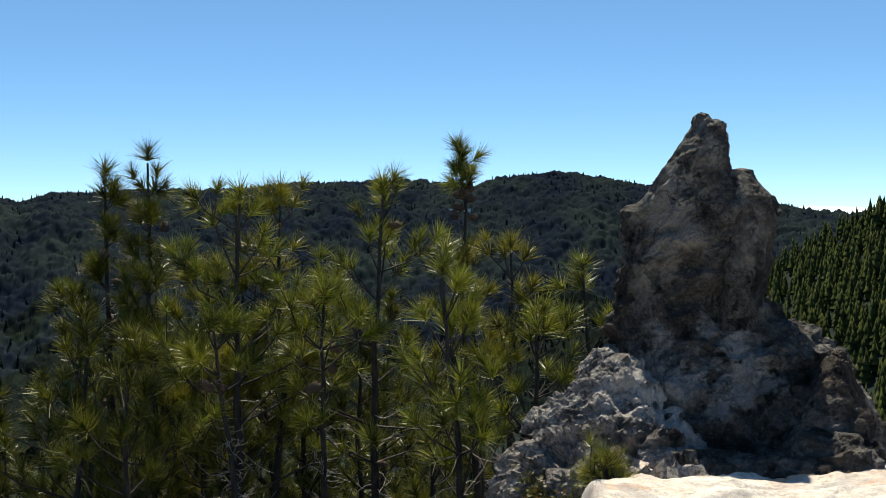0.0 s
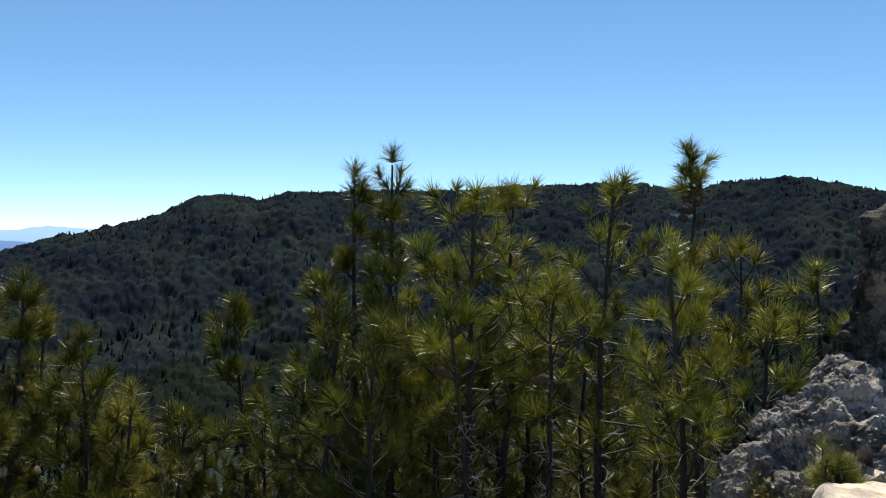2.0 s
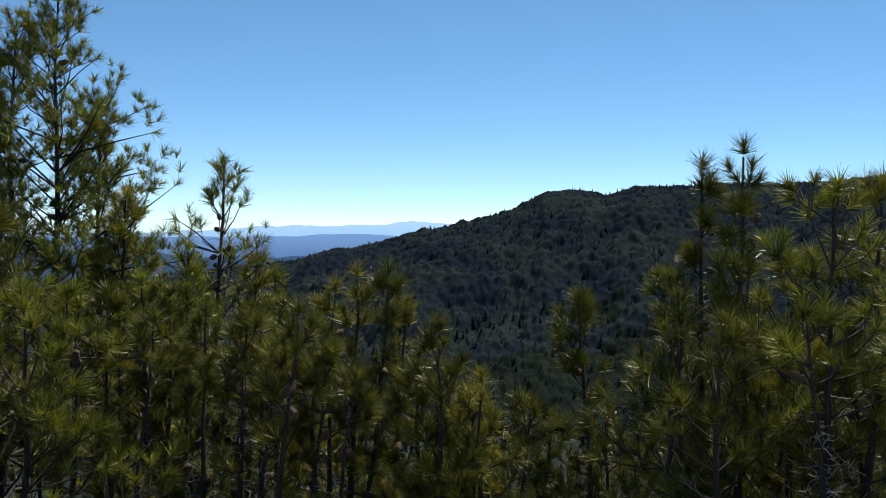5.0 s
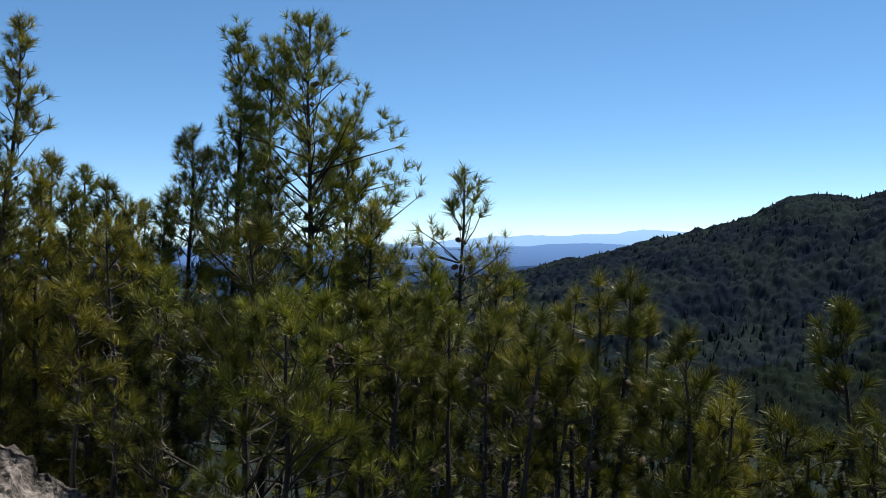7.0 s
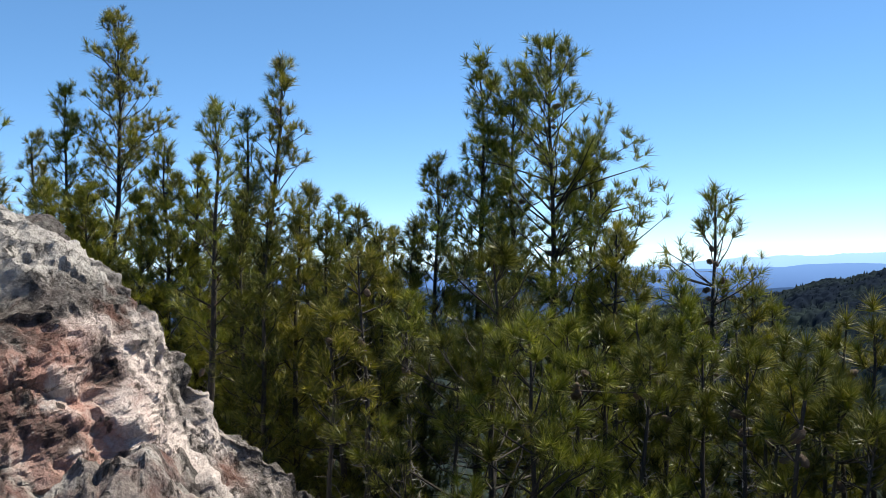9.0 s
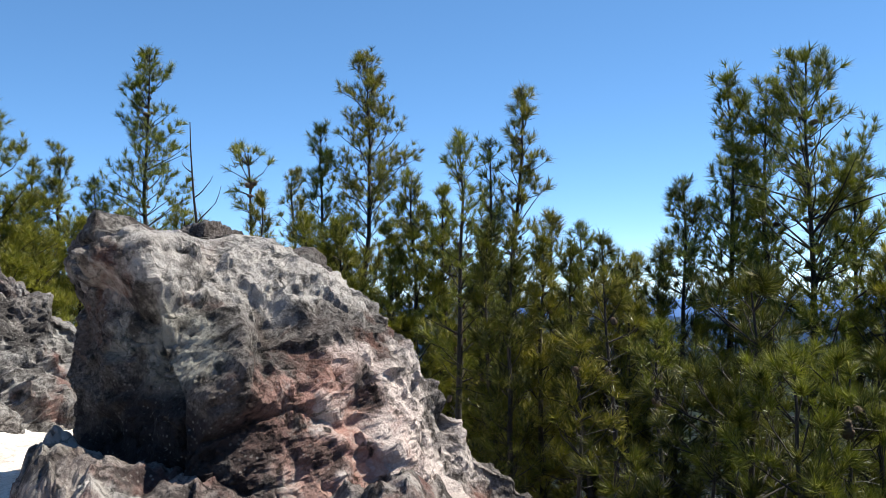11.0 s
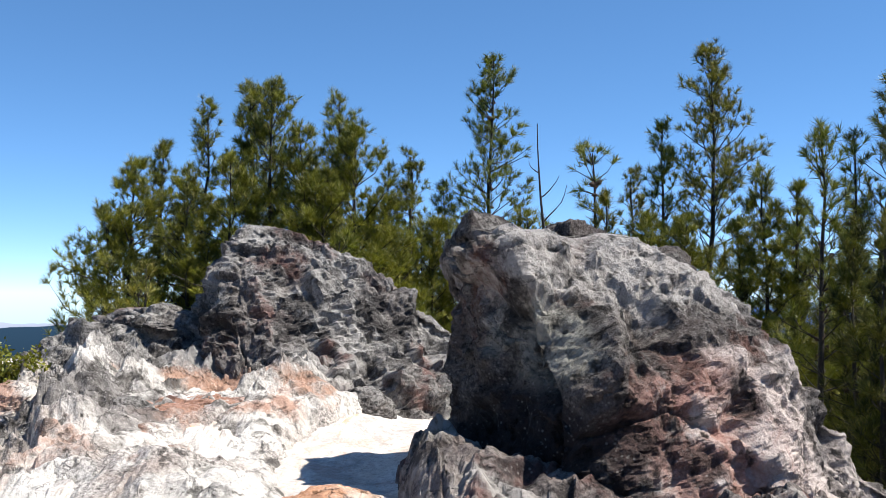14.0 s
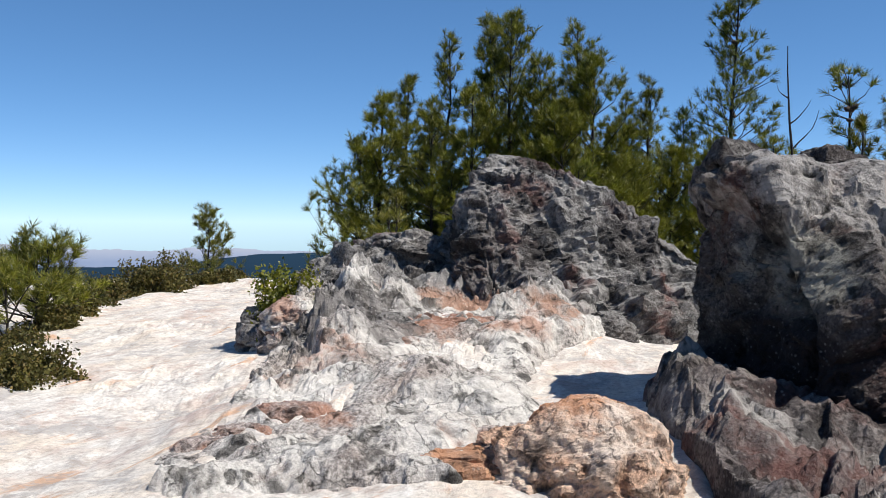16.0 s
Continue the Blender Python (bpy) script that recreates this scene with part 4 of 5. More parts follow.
def pine(name, label, az, r, ztop, crown=0.6, spread=0.75, seed=1, needle=0.15, tufts=1.0, lean=(0.0, 0.0), cones=0, dead=1.0, shape="cone", count=34, mat=None, base_z=None, group="pines on the slope", width=0.0042, thick=1.0, gap=0.185, inner=0.4):
    """A pine: crown is the share of its height that bears needles; shape tells how the branches shorten upwards."""
    rng = np.random.default_rng(seed)
    g = land_at(az, r) - 0.15 if base_z is None else base_z
    H = ztop - g
    a = math.radians(az)
    right, away = np.array([math.cos(a), math.sin(a), 0]), np.array([-math.sin(a), math.cos(a), 0])
    B = Builder()
    n = 12
    t = np.linspace(0, 1, n)
    off = np.cumsum(rng.normal(size=(n, 2)) * 0.018 * H / 4, axis=0)
    off -= off[-1]
    axis = np.stack([off[:, 0], off[:, 1], t * (H - needle * 0.8)], -1) - ((1 - t) ** 1.2)[:, None] * (right * lean[0] + away * lean[1])
    B.tube(axis, (0.0095 * H + 0.012) * thick, 0.009, 7)

    def at(f):
        return np.array([np.interp(f, t, axis[:, k]) for k in range(3)])

    D = Builder()
    z0 = 1 - crown
    nw = max(3, int(crown * H / gap))
    for i in range(nw):
        f = z0 + crown * (i + 0.3 * rng.random()) / nw
        g01 = (f - z0) / crown
        prof = {"cone": (0.06 + 0.94 * (1 - g01) ** 0.85) * (0.45 + 0.55 * smooth(0, 0.18, g01)), "column": 0.55 * (1 - g01) ** 0.5 + 0.08, "brush": 0.10 + 0.72 * (1 - g01) ** 0.55, "pom": 0.3 + 0.55 * g01}[shape]
        for k in range(rng.integers(3, 5) if r < 10 else rng.integers(4, 6)):
            L = 1.3 * spread * float(prof) * rng.uniform(0.45, 1.12) + 0.05
            th = rng.uniform(0, 2 * np.pi)
            e = rng.uniform(-0.1, 0.45) + 0.5 * g01
            d = np.array([math.cos(th) * math.cos(e), math.sin(th) * math.cos(e), math.sin(e)])
            pts, way = bent(rng, at(f), d, L, 0.7 * min(1.0, 0.55 / L), 5, 0.16)
            B.tube(pts[[0, 3, 5]], 0.006 + 0.008 * L, 0.0045, 3)
            B.needles(rng, pts[-1] + way * needle * 0.2, way, int(count * rng.uniform(0.8, 1.3)), needle, 1.1, width)
            for s in range(rng.poisson(0.3 + L * (3.0 if r < 10 else 4.2) * tufts)):
                q = rng.uniform(inner, 0.97)
                p0 = np.array([np.interp(q * 5, np.arange(6), pts[:, c]) for c in range(3)])
                th2 = rng.uniform(0, 2 * np.pi)
                d2 = np.array([math.cos(th2), math.sin(th2), rng.uniform(0.1, 0.9)]) + 0.8 * way
                l2 = rng.uniform(0.1, 0.3) * (0.5 + 0.6 * L)
                pt2, w2 = bent(rng, p0, d2 / np.linalg.norm(d2), l2, 0.9, 3, 0.1)
                if r < 10:
                    B.tube(pt2[[0, 3]], 0.005, 0.0035, 3)
                B.needles(rng, pt2[-1] + w2 * needle * 0.2, w2, int(count * rng.uniform(0.6, 1.1)), needle * rng.uniform(0.75, 1.0), 1.1, width)
    B.needles(rng, at(1.0) + np.array([0, 0, needle * 0.5]), np.array([0, 0, 1.0]), int(count * 1.4), needle, 1.4, width)
    for i in range(int(dead * (z0 + 0.25) * H * 6)):
        f = rng.uniform(0.05, min(0.95, z0 + 0.25))
        th, e = rng.uniform(0, 2 * np.pi), rng.uniform(-0.5, 0.35)
        L = rng.uniform(0.25, 0.95) * spread * (1.2 - f)
        pts, way = bent(rng, at(f), (math.cos(th) * math.cos(e), math.sin(th) * math.cos(e), math.sin(e)), L, rng.uniform(-0.8, 1.0), 5, 0.3)
        D.tube(pts, 0.004 + 0.006 * L, 0.002, 3)
        for s in range(rng.integers(0, 3)):
            p2, _ = bent(rng, pts[rng.integers(2, 5)], rng.normal(size=3) + way, L * 0.4, 0.2, 3, 0.2)
            D.tube(p2[[0, 2, 3]], 0.0045, 0.0025, 3)
    tree = new(name)
    tree.location = polar(az, r, g)
    tagged(tree, label, "pine tree", group)

    def child(nm, me, lab=""):
        ob = new(nm, me)
        ob.parent = tree
        return tagged(ob, lab)

    child("trunk", mesh_of("trunk", np.concatenate(B.v), quads=np.concatenate(B.q), material=M_BARK))
    nn = np.concatenate(B.n).reshape(-1, 3)
    child("crown", mesh_of("crown", nn, tris=np.arange(len(nn)).reshape(-1, 3), material=mat or M_NEEDLE, shade=False))
    if D.v:
        child("deadwood", mesh_of("deadwood", np.concatenate(D.v), quads=np.concatenate(D.q), material=M_DEAD), "bare grey dead branches")["kind"] = "stuff"
    for i in range(cones):
        f = rng.uniform(max(0.3, z0 - 0.05), 0.95)
        ob = child("cone", CONES[i % 2])
        s = rng.uniform(0.045, 0.08)
        ob.location, ob.rotation_euler, ob.scale = at(f) + np.append(rng.normal(size=2) * 0.05, 0), (rng.uniform(1.2, 2.4), 0, rng.uniform(0, 6.3)), (s, s, s)
    return tree


YOUNG = "young pine with long needle tufts and bare grey lower twigs"
SLIM = "slender pine with sparse tufts and dark cones on the trunk"
TALL = "tall pine with layered olive-green needle tufts"
BARE = "dark bare pine stem bristling with grey dead twigs"
DENSE = "dense sunlit pine with full olive-green crown"
# bearing, distance, top, crown share, spread, shape, lean, cones, tuft density, label
PINES = [
    (66.2, 11.5, 1.75, 0.16, 0.34, "brush", (0.1, 0), 4, 0.8, BARE), (63.4, 10.5, 1.25, 0.16, 0.34, "brush", (-0.1, 0), 3, 0.8, BARE), (60.3, 9.2, 0.65, 0.16, 0.34, "brush", (0.15, 0), 2, 0.8, BARE), (53.4, 9.0, 0.95, 0.16, 0.34, "brush", (0.1, 0), 3, 0.8, BARE), (49.4, 8.8, 0.85, 0.16, 0.34, "brush", (0.25, 0), 2, 0.8, BARE), (44.2, 8.8, 0.75, 0.16, 0.34, "brush", (0.4, 0), 4, 0.8, BARE), (42.5, 8.6, 0.6, 0.16, 0.34, "brush", (0.45, 0), 2, 0.8, BARE), (39.6, 8.6, 0.55, 0.16, 0.34, "brush", (0.35, 0), 3, 0.8, BARE), (37.8, 8.4, 0.35, 0.16, 0.34, "brush", (0.5, 0), 2, 0.8, BARE), (27.5, 8.6, 0.1, 0.16, 0.34, "brush", (0.2, 0), 2, 0.8, BARE), (6.2, 7.4, 1.25, 0.16, 0.34, "brush", (0.1, 0), 3, 0.8, BARE), (12.2, 7.3, 1.1, 0.16, 0.34, "brush", (-0.15, 0), 2, 0.8, BARE),
    (39.2, 9.6, 1.05, 0.52, 0.42, "cone", (0.1, 0), 1, 1.0, YOUNG), (40.3, 8.8, 0.8, 0.52, 0.42, "cone", (0, 0), 0, 1.0, YOUNG), (42.2, 9.4, 0.9, 0.52, 0.42, "cone", (0.2, 0), 2, 1.0, YOUNG), (43.4, 9.0, 0.75, 0.52, 0.42, "cone", (0, 0), 0, 1.0, YOUNG), (44.8, 9.8, 1.0, 0.52, 0.42, "cone", (-0.1, 0), 1, 1.0, YOUNG), (46.6, 9.2, 0.85, 0.52, 0.42, "cone", (0.1, 0), 0, 1.0, YOUNG), (35.0, 9.6, 0.9, 0.52, 0.42, "cone", (0.2, 0), 2, 1.0, YOUNG), (34.2, 8.9, 0.5, 0.52, 0.42, "cone", (0, 0), 0, 1.0, YOUNG), (48.6, 9.6, 1.0, 0.52, 0.42, "cone", (0.1, 0), 1, 1.0, YOUNG), (50.2, 9.8, 1.1, 0.52, 0.42, "cone", (0, 0), 2, 1.0, YOUNG), (52.0, 9.6, 1.0, 0.52, 0.42, "cone", (0, 0), 0, 1.0, YOUNG),
    (63.0, 12.5, 2.1, 0.8, 0.5, "cone", (0, 0), 0, 1.2, YOUNG), (64.8, 12.0, 1.9, 0.8, 0.5, "cone", (0.1, 0), 1, 1.2, YOUNG), (66.3, 12.8, 2.3, 0.8, 0.5, "cone", (0, 0), 2, 1.2, YOUNG), (68.0, 12.2, 2.2, 0.8, 0.5, "cone", (-0.1, 0), 2, 1.2, YOUNG),
    (69.6, 12.9, 2.4, 0.8, 0.5, "cone", (0, 0), 1, 1.2, YOUNG), (71.4, 12.4, 2.3, 0.8, 0.5, "cone", (0.1, 0), 0, 1.2, YOUNG), (72.8, 13.0, 2.5, 0.8, 0.5, "cone", (0, 0), 1, 1.2, YOUNG),
    (18.0, 8.8, 2.23, 0.26, 0.16, "column", (-0.25, 0), 8, 2.0, SLIM), (15.8, 8.8, 2.37, 0.24, 0.16, "column", (-0.12, 0), 10, 2.4, SLIM), (10.8, 7.8, 2.00, 0.55, 0.70, "brush", (0.2, 0), 2, 1.0, YOUNG),
    (8.65, 8.3, 2.04, 0.40, 0.42, "brush", (0.12, 0), 2, 0.6, YOUNG), (2.9, 7.8, 2.06, 0.50, 0.55, "brush", (0.1, 0), 2, 0.7, YOUNG), (-1.3, 9.3, 2.47, 0.06, 0.10, "pom", (0.1, 0), 10, 0.8, "bare-stemmed pine topped by a single pompom of needles"),
    (-1.7, 9.2, 1.55, 0.35, 0.4, "brush", (0, 0), 2, 0.8, YOUNG), (-0.4, 6.9, 1.45, 0.60, 0.55, "brush", (-0.15, 0), 2, 0.8, YOUNG), (-8.2, 7.8, 1.44, 0.55, 0.32, "brush", (-0.1, 0), 0, 0.7, YOUNG), (-4.2, 8.3, 1.60, 0.55, 0.45, "brush", (0, 0), 0, 0.9, YOUNG),
    (-5.6, 7.3, 1.12, 0.65, 0.40, "brush", (0, 0), 0, 0.9, YOUNG), (16.7, 7.3, 1.00, 0.65, 0.5, "brush", (0, 0), 0, 0.9, YOUNG), (15.4, 8.3, 1.30, 0.6, 0.55, "brush", (0, 0), 0, 1.0, YOUNG), (6.6, 9.3, 1.48, 0.6, 0.5, "brush", (0, 0), 0, 1.0, YOUNG),
    (19.3, 8.8, 1.25, 0.6, 0.45, "brush", (0, 0), 0, 1.0, YOUNG), (12.8, 8.3, 1.42, 0.6, 0.5, "brush", (0, 0), 0, 1.0, YOUNG), (24.9, 9.3, 1.02, 0.6, 0.5, "column", (-0.2, 0), 8, 1.6, YOUNG), (32.9, 8.3, 0.82, 0.7, 0.5, "cone", (0, 0), 0, 1.1, YOUNG),
    (30.4, 8.3, 0.37, 0.7, 0.5, "cone", (0, 0), 0, 1.1, YOUNG), (45.8, 11.2, 2.38, 0.36, 0.8, "cone", (0.5, 0), 18, 0.35, "thin half-dead pine with a cone-studded bare top"), (47.7, 10.2, 1.42, 0.5, 0.4, "cone", (0.1, 0), 4, 0.9, SLIM),
    (43.9, 11.2, 1.41, 0.5, 0.38, "cone", (0, 0), 3, 0.9, SLIM), (42.9, 12.2, 1.1, 0.5, 0.4, "cone", (0, 0), 0, 0.9, YOUNG), (41.2, 8.2, 0.95, 0.35, 0.3, "cone", (0.55, 0), 2, 0.6, "leaning pine with a bare dead tip"), (37.9, 9.2, 1.22, 0.6, 0.36, "cone", (0.2, 0), 2, 1.0, YOUNG),
    (36.1, 9.2, 1.23, 0.45, 0.34, "column", (0.45, 0), 6, 1.0, SLIM), (33.0, 8.7, 0.42, 0.8, 0.4, "cone", (0, 0), 0, 1.2, YOUNG), (30.9, 8.7, 0.19, 0.8, 0.4, "cone", (0, 0), 0, 1.2, YOUNG),
    (54.9, 13.2, 4.50, 0.68, 1.35, "cone", (0.15, 0), 16, 1.1, TALL), (59.1, 13.7, 4.40, 0.55, 0.55, "column", (0.3, 0), 14, 1.2, TALL), (61.6, 13.2, 3.00, 0.55, 0.55, "cone", (0.15, 0), 8, 1.1, TALL), (57.0, 13.6, 4.3, 0.55, 0.6, "column", (0.1, 0), 8, 1.1, TALL),
    (52.7, 13.3, 3.2, 0.62, 0.62, "cone", (0.1, 0), 3, 1.0, TALL), (51.3, 12.6, 2.0, 0.6, 0.6, "cone", (0.1, 0), 2, 0.9, TALL), (58.2, 9.2, 1.72, 0.75, 0.95, "cone", (0, 0), 0, 1.5, DENSE), (56.2, 8.6, 1.1, 0.8, 0.8, "cone", (0, 0), 0, 1.5, DENSE), (70.6, 14.3, 4.57, 0.55, 0.72, "cone", (0.1, 0), 16, 0.75, SLIM), (74.4, 13.3, 3.75, 0.40, 0.42, "brush", (0.4, 0), 12, 0.6, SLIM), (72.6, 14.3, 3.80, 0.45, 0.36, "column", (0.3, 0), 10, 0.7, SLIM),
    (64.3, 17.3, 2.2, 0.6, 0.45, "cone", (0, 0), 2, 0.8, SLIM), (65.4, 17.3, 2.27, 0.6, 0.35, "cone", (0, 0), 2, 0.6, SLIM), (67.5, 15.3, 2.6, 0.65, 0.62, "cone", (0, 0), 4, 1.0, TALL), (69.1, 14.3, 2.7, 0.6, 0.55, "cone", (0, 0), 4, 1.0, TALL), (75.6, 16.3, 2.7, 0.7, 0.6, "cone", (0, 0), 2, 1.0, TALL),
    (77.3, 15.4, 3.5, 0.75, 0.62, "cone", (0, 0), 2, 1.4, DENSE), (79.8, 17.5, 5.85, 0.75, 1.0, "brush", (0, 0), 10, 1.25, TALL), (78.7, 15.4, 2.7, 0.8, 0.6, "cone", (0, 0), 0, 1.3, DENSE), (81.4, 15.8, 2.8, 0.8, 0.6, "cone", (0, 0), 0, 1.3, DENSE), (83.6, 16.2, 2.9, 0.8, 0.55, "cone", (0, 0), 0, 1.2, DENSE), (73.2, 16.0, 2.3, 0.8, 0.6, "cone", (0, 0), 0, 1.2, DENSE), (82.6, 17.5, 4.55, 0.6, 0.55, "column", (0.1, 0), 8, 0.9, TALL), (84.4, 18.5, 3.9, 0.6, 0.45, "column", (-0.3, 0), 6, 0.9, TALL),
    (75.5, 15.5, 3.25, 0.7, 0.55, "cone", (0, 0), 2, 1.2, DENSE), (86.7, 14.6, 3.78, 0.2, 0.32, "pom", (0.1, 0), 3, 0.8, SLIM), (85.9, 14.6, 3.1, 0.6, 0.4, "cone", (0, 0), 0, 1.0, YOUNG), (92.3, 18.5, 6.15, 0.75, 1.0, "cone", (0, 0), 14, 0.95, TALL), (95.3, 18.5, 3.75, 0.7, 0.5, "cone", (0, 0), 2, 1.0, TALL),
    (97.2, 19.5, 4.45, 0.75, 0.75, "cone", (0, 0), 4, 1.1, TALL), (98.5, 19.5, 4.2, 0.7, 0.5, "cone", (0, 0), 4, 1.0, TALL), (101.4, 17.5, 5.15, 0.8, 0.80, "cone", (0, 0), 10, 1.2, DENSE), (100.6, 16.5, 4.45, 0.85, 1.0, "cone", (0, 0), 2, 1.6, DENSE), (103.7, 16.5, 4.4, 0.85, 0.85, "cone", (0, 0), 2, 1.6, DENSE),
    (105.3, 17.5, 5.4, 0.8, 0.95, "cone", (0, 0), 8, 1.4, DENSE), (106.5, 18.0, 5.42, 0.8, 0.8, "cone", (0, 0), 8, 1.3, DENSE), (108.9, 18.5, 5.2, 0.75, 0.65, "column", (0, 0), 8, 1.1, TALL), (111.3, 18.5, 4.4, 0.8, 0.7, "cone", (0, 0), 6, 1.1, TALL), (112.8, 17.5, 3.9, 0.85, 0.85, "cone", (0, 0), 2, 1.4, DENSE),
    (110.0, 17.0, 3.6, 0.85, 0.9, "cone", (0, 0), 0, 1.5, DENSE), (114.2, 17.3, 2.9, 0.85, 0.9, "brush", (0, 0), 0, 1.4, DENSE), (102.4, 16.0, 3.6, 0.85, 0.9, "cone", (0, 0), 0, 1.5, DENSE), (107.6, 16.6, 3.9, 0.85, 0.9, "cone", (0, 0), 0, 1.5, DENSE),
    (98.8, 16.4, 3.2, 0.85, 0.8, "cone", (0, 0), 0, 1.4, DENSE), (96.0, 17.0, 2.9, 0.85, 0.8, "cone", (0, 0), 0, 1.3, DENSE), (93.8, 16.8, 3.0, 0.85, 0.7, "cone", (0, 0), 0, 1.3, DENSE), (90.4, 16.8, 3.0, 0.85, 0.7, "cone", (0, 0), 0, 1.3, DENSE),
    (122.7, 27.2, 2.05, 0.75, 0.7, "cone", (0, 0), 2, 2.0, "lone pine beyond the shrubs on the pale ridge"), (132.2, 13.2, 1.2, 0.95, 0.62, "brush", (0, 0), 0, 3.2, DENSE), (133.8, 12.6, 0.9, 0.95, 0.8, "brush", (0, 0), 0, 1.6, DENSE),
]
for i, (az, r, zt, crown, spread, shape, lean, cones, dens, lab) in enumerate(PINES):
    near = r < 10
    wide = 1.2 if az < 22 else 1.0 if az < 50 else 1.75 if az < 62 else 1.35 if lab != DENSE else 1.55
    # dark needle copy paints the shaded stands, bright copy the sunlit ones
    mat = M_NEEDLE if near and az > 47 and i % 2 else M_NEEDLE_SHADE if (i % 3 or az < 30) and (near and az > 13.5 or lab == YOUNG and 60 < az < 74) else M_NEEDLE_SUN if lab == DENSE or 94 < az < 115 else M_NEEDLE if i % 3 else M_NEEDLE_DRY
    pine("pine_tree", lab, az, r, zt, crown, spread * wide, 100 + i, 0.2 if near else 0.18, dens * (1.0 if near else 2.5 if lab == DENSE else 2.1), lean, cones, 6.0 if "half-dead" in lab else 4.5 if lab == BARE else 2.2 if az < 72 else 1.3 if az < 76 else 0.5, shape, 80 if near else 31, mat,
         width=0.007 if near else 0.0095, group="pines on the slope" if az < 76 else "pines behind the rocks", gap=0.28 if near else 0.2, inner=0.5 if near else 0.35)

# younger pines crowd the slope below the others
CAP = [(-4, -1.0), (2, 0.0), (20, 0.0), (23, -4.0), (29, -7.5), (31, -5.0), (38, -3.0), (48, -2.0), (54, -0.5), (62, 0.5), (75, 3.0), (84, 4.0), (95, 5.0), (113, 4.0), (117, 2.0)]
rng = np.random.default_rng(7)
for i in range(126):
    az = rng.uniform(-4, 116) if i < 90 else rng.uniform(-2, 20) if i > 117 else rng.uniform(64, 88) if i < 110 else rng.uniform(96, 113)
    r = rng.uniform(8, 14) if az < 45 and i < 118 else rng.uniform(7.8, 9.6) if az < 45 else rng.uniform(10.5, 19) if az < 72 else rng.uniform(14.5, 21)
    cap = float(np.interp(az, [a for a, _ in CAP], [v for _, v in CAP]))
    zt = 1.6 + r * math.tan(radians(cap - (rng.uniform(3.5, 11.0) if az < 45 and i < 118 else rng.uniform(3.0, 7.0) if az < 45 else rng.uniform(1.0, 9.0) if i < 90 else rng.uniform(0.5, 3.5))))
    if zt - land_at(az, r) < 1.3 or (22 < az < 50 and i % 2) or (54 < az < 72 and i < 90 and i % 2):
        continue
    # the dark needle copy paints shade among these lower pines as well
    pine("pine_tree", YOUNG, az, r, zt, rng.uniform(0.5, 0.8) * (0.5 if 36 < az < 74 else 0.9), rng.uniform(0.45, 0.75), 300 + i, 0.19, rng.uniform(0.7, 1.1), (rng.normal() * 0.15, 0), int(rng.integers(0, 3)), 2.0 if az < 75 else 0.4, "cone" if rng.random() < 0.6 else "brush", 54 if r < 11 else 25, M_NEEDLE_SHADE if az < 34 or az < 74 and i % 2 else M_NEEDLE if i % 2 else M_NEEDLE_DRY, width=0.0078 if r < 11 else 0.011, gap=0.27 if r < 11 else 0.21)


# ---- shrubs ----
def shrub(label, az, r, z, w, h, seed, mat, leaf=0.035, count=1600, name="shrub"):
    """A shrub: branching stems with many small leaves in uneven clumps."""
    rng = np.random.default_rng(seed)
    B = Builder()
    tips = []
    for i in range(int(16 + 14 * w)):
        th, e = rng.uniform(0, 2 * np.pi), rng.uniform(0.3, 1.45)
        L = h * rng.uniform(0.5, 1.05) * (math.sin(e) + (w / h) * 0.55 * math.cos(e))
        pts, way = bent(rng, rng.normal(size=3) * 0.05 * w * np.array([1, 1, 0]), (math.cos(th) * math.cos(e), math.sin(th) * math.cos(e), math.sin(e)), L, 0.3, 5, 0.16)
        B.tube(pts, 0.008 + 0.006 * h, 0.003, 4)
        tips += [pts[-1], pts[-2], pts[-3]]
    tips = np.array(tips)
    c = tips[rng.integers(0, len(tips), count)] + rng.normal(size=(count, 3)) * (0.045 * (w + h) / 1.4 + 0.02)
    c[:, 2] = np.maximum(c[:, 2], 0.01)
    d = rng.normal(size=(count, 3))
    d /= np.linalg.norm(d, axis=1, keepdims=True)
    s = np.cross(d, rng.normal(size=(count, 3)))
    s /= np.linalg.norm(s, axis=1, keepdims=True)
    l = leaf * rng.uniform(0.6, 1.3, count)[:, None]
    V = np.stack([c, c + d * l * 0.5 + s * l * 0.32, c + d * l, c + d * l * 0.5 - s * l * 0.32], 1).reshape(-1, 3)
    ob = new(name)
    ob.location = polar(az, r, z)
    tagged(ob, label, "shrub", "shrubs on the summit")
    st = new("stem", mesh_of("stem", np.concatenate(B.v), quads=np.concatenate(B.q), material=M_DEAD))
    lv = new("leaves", mesh_of("leaves", V, quads=np.arange(len(V)).reshape(-1, 4), material=mat, shade=False))
    st.parent = lv.parent = ob
    return ob


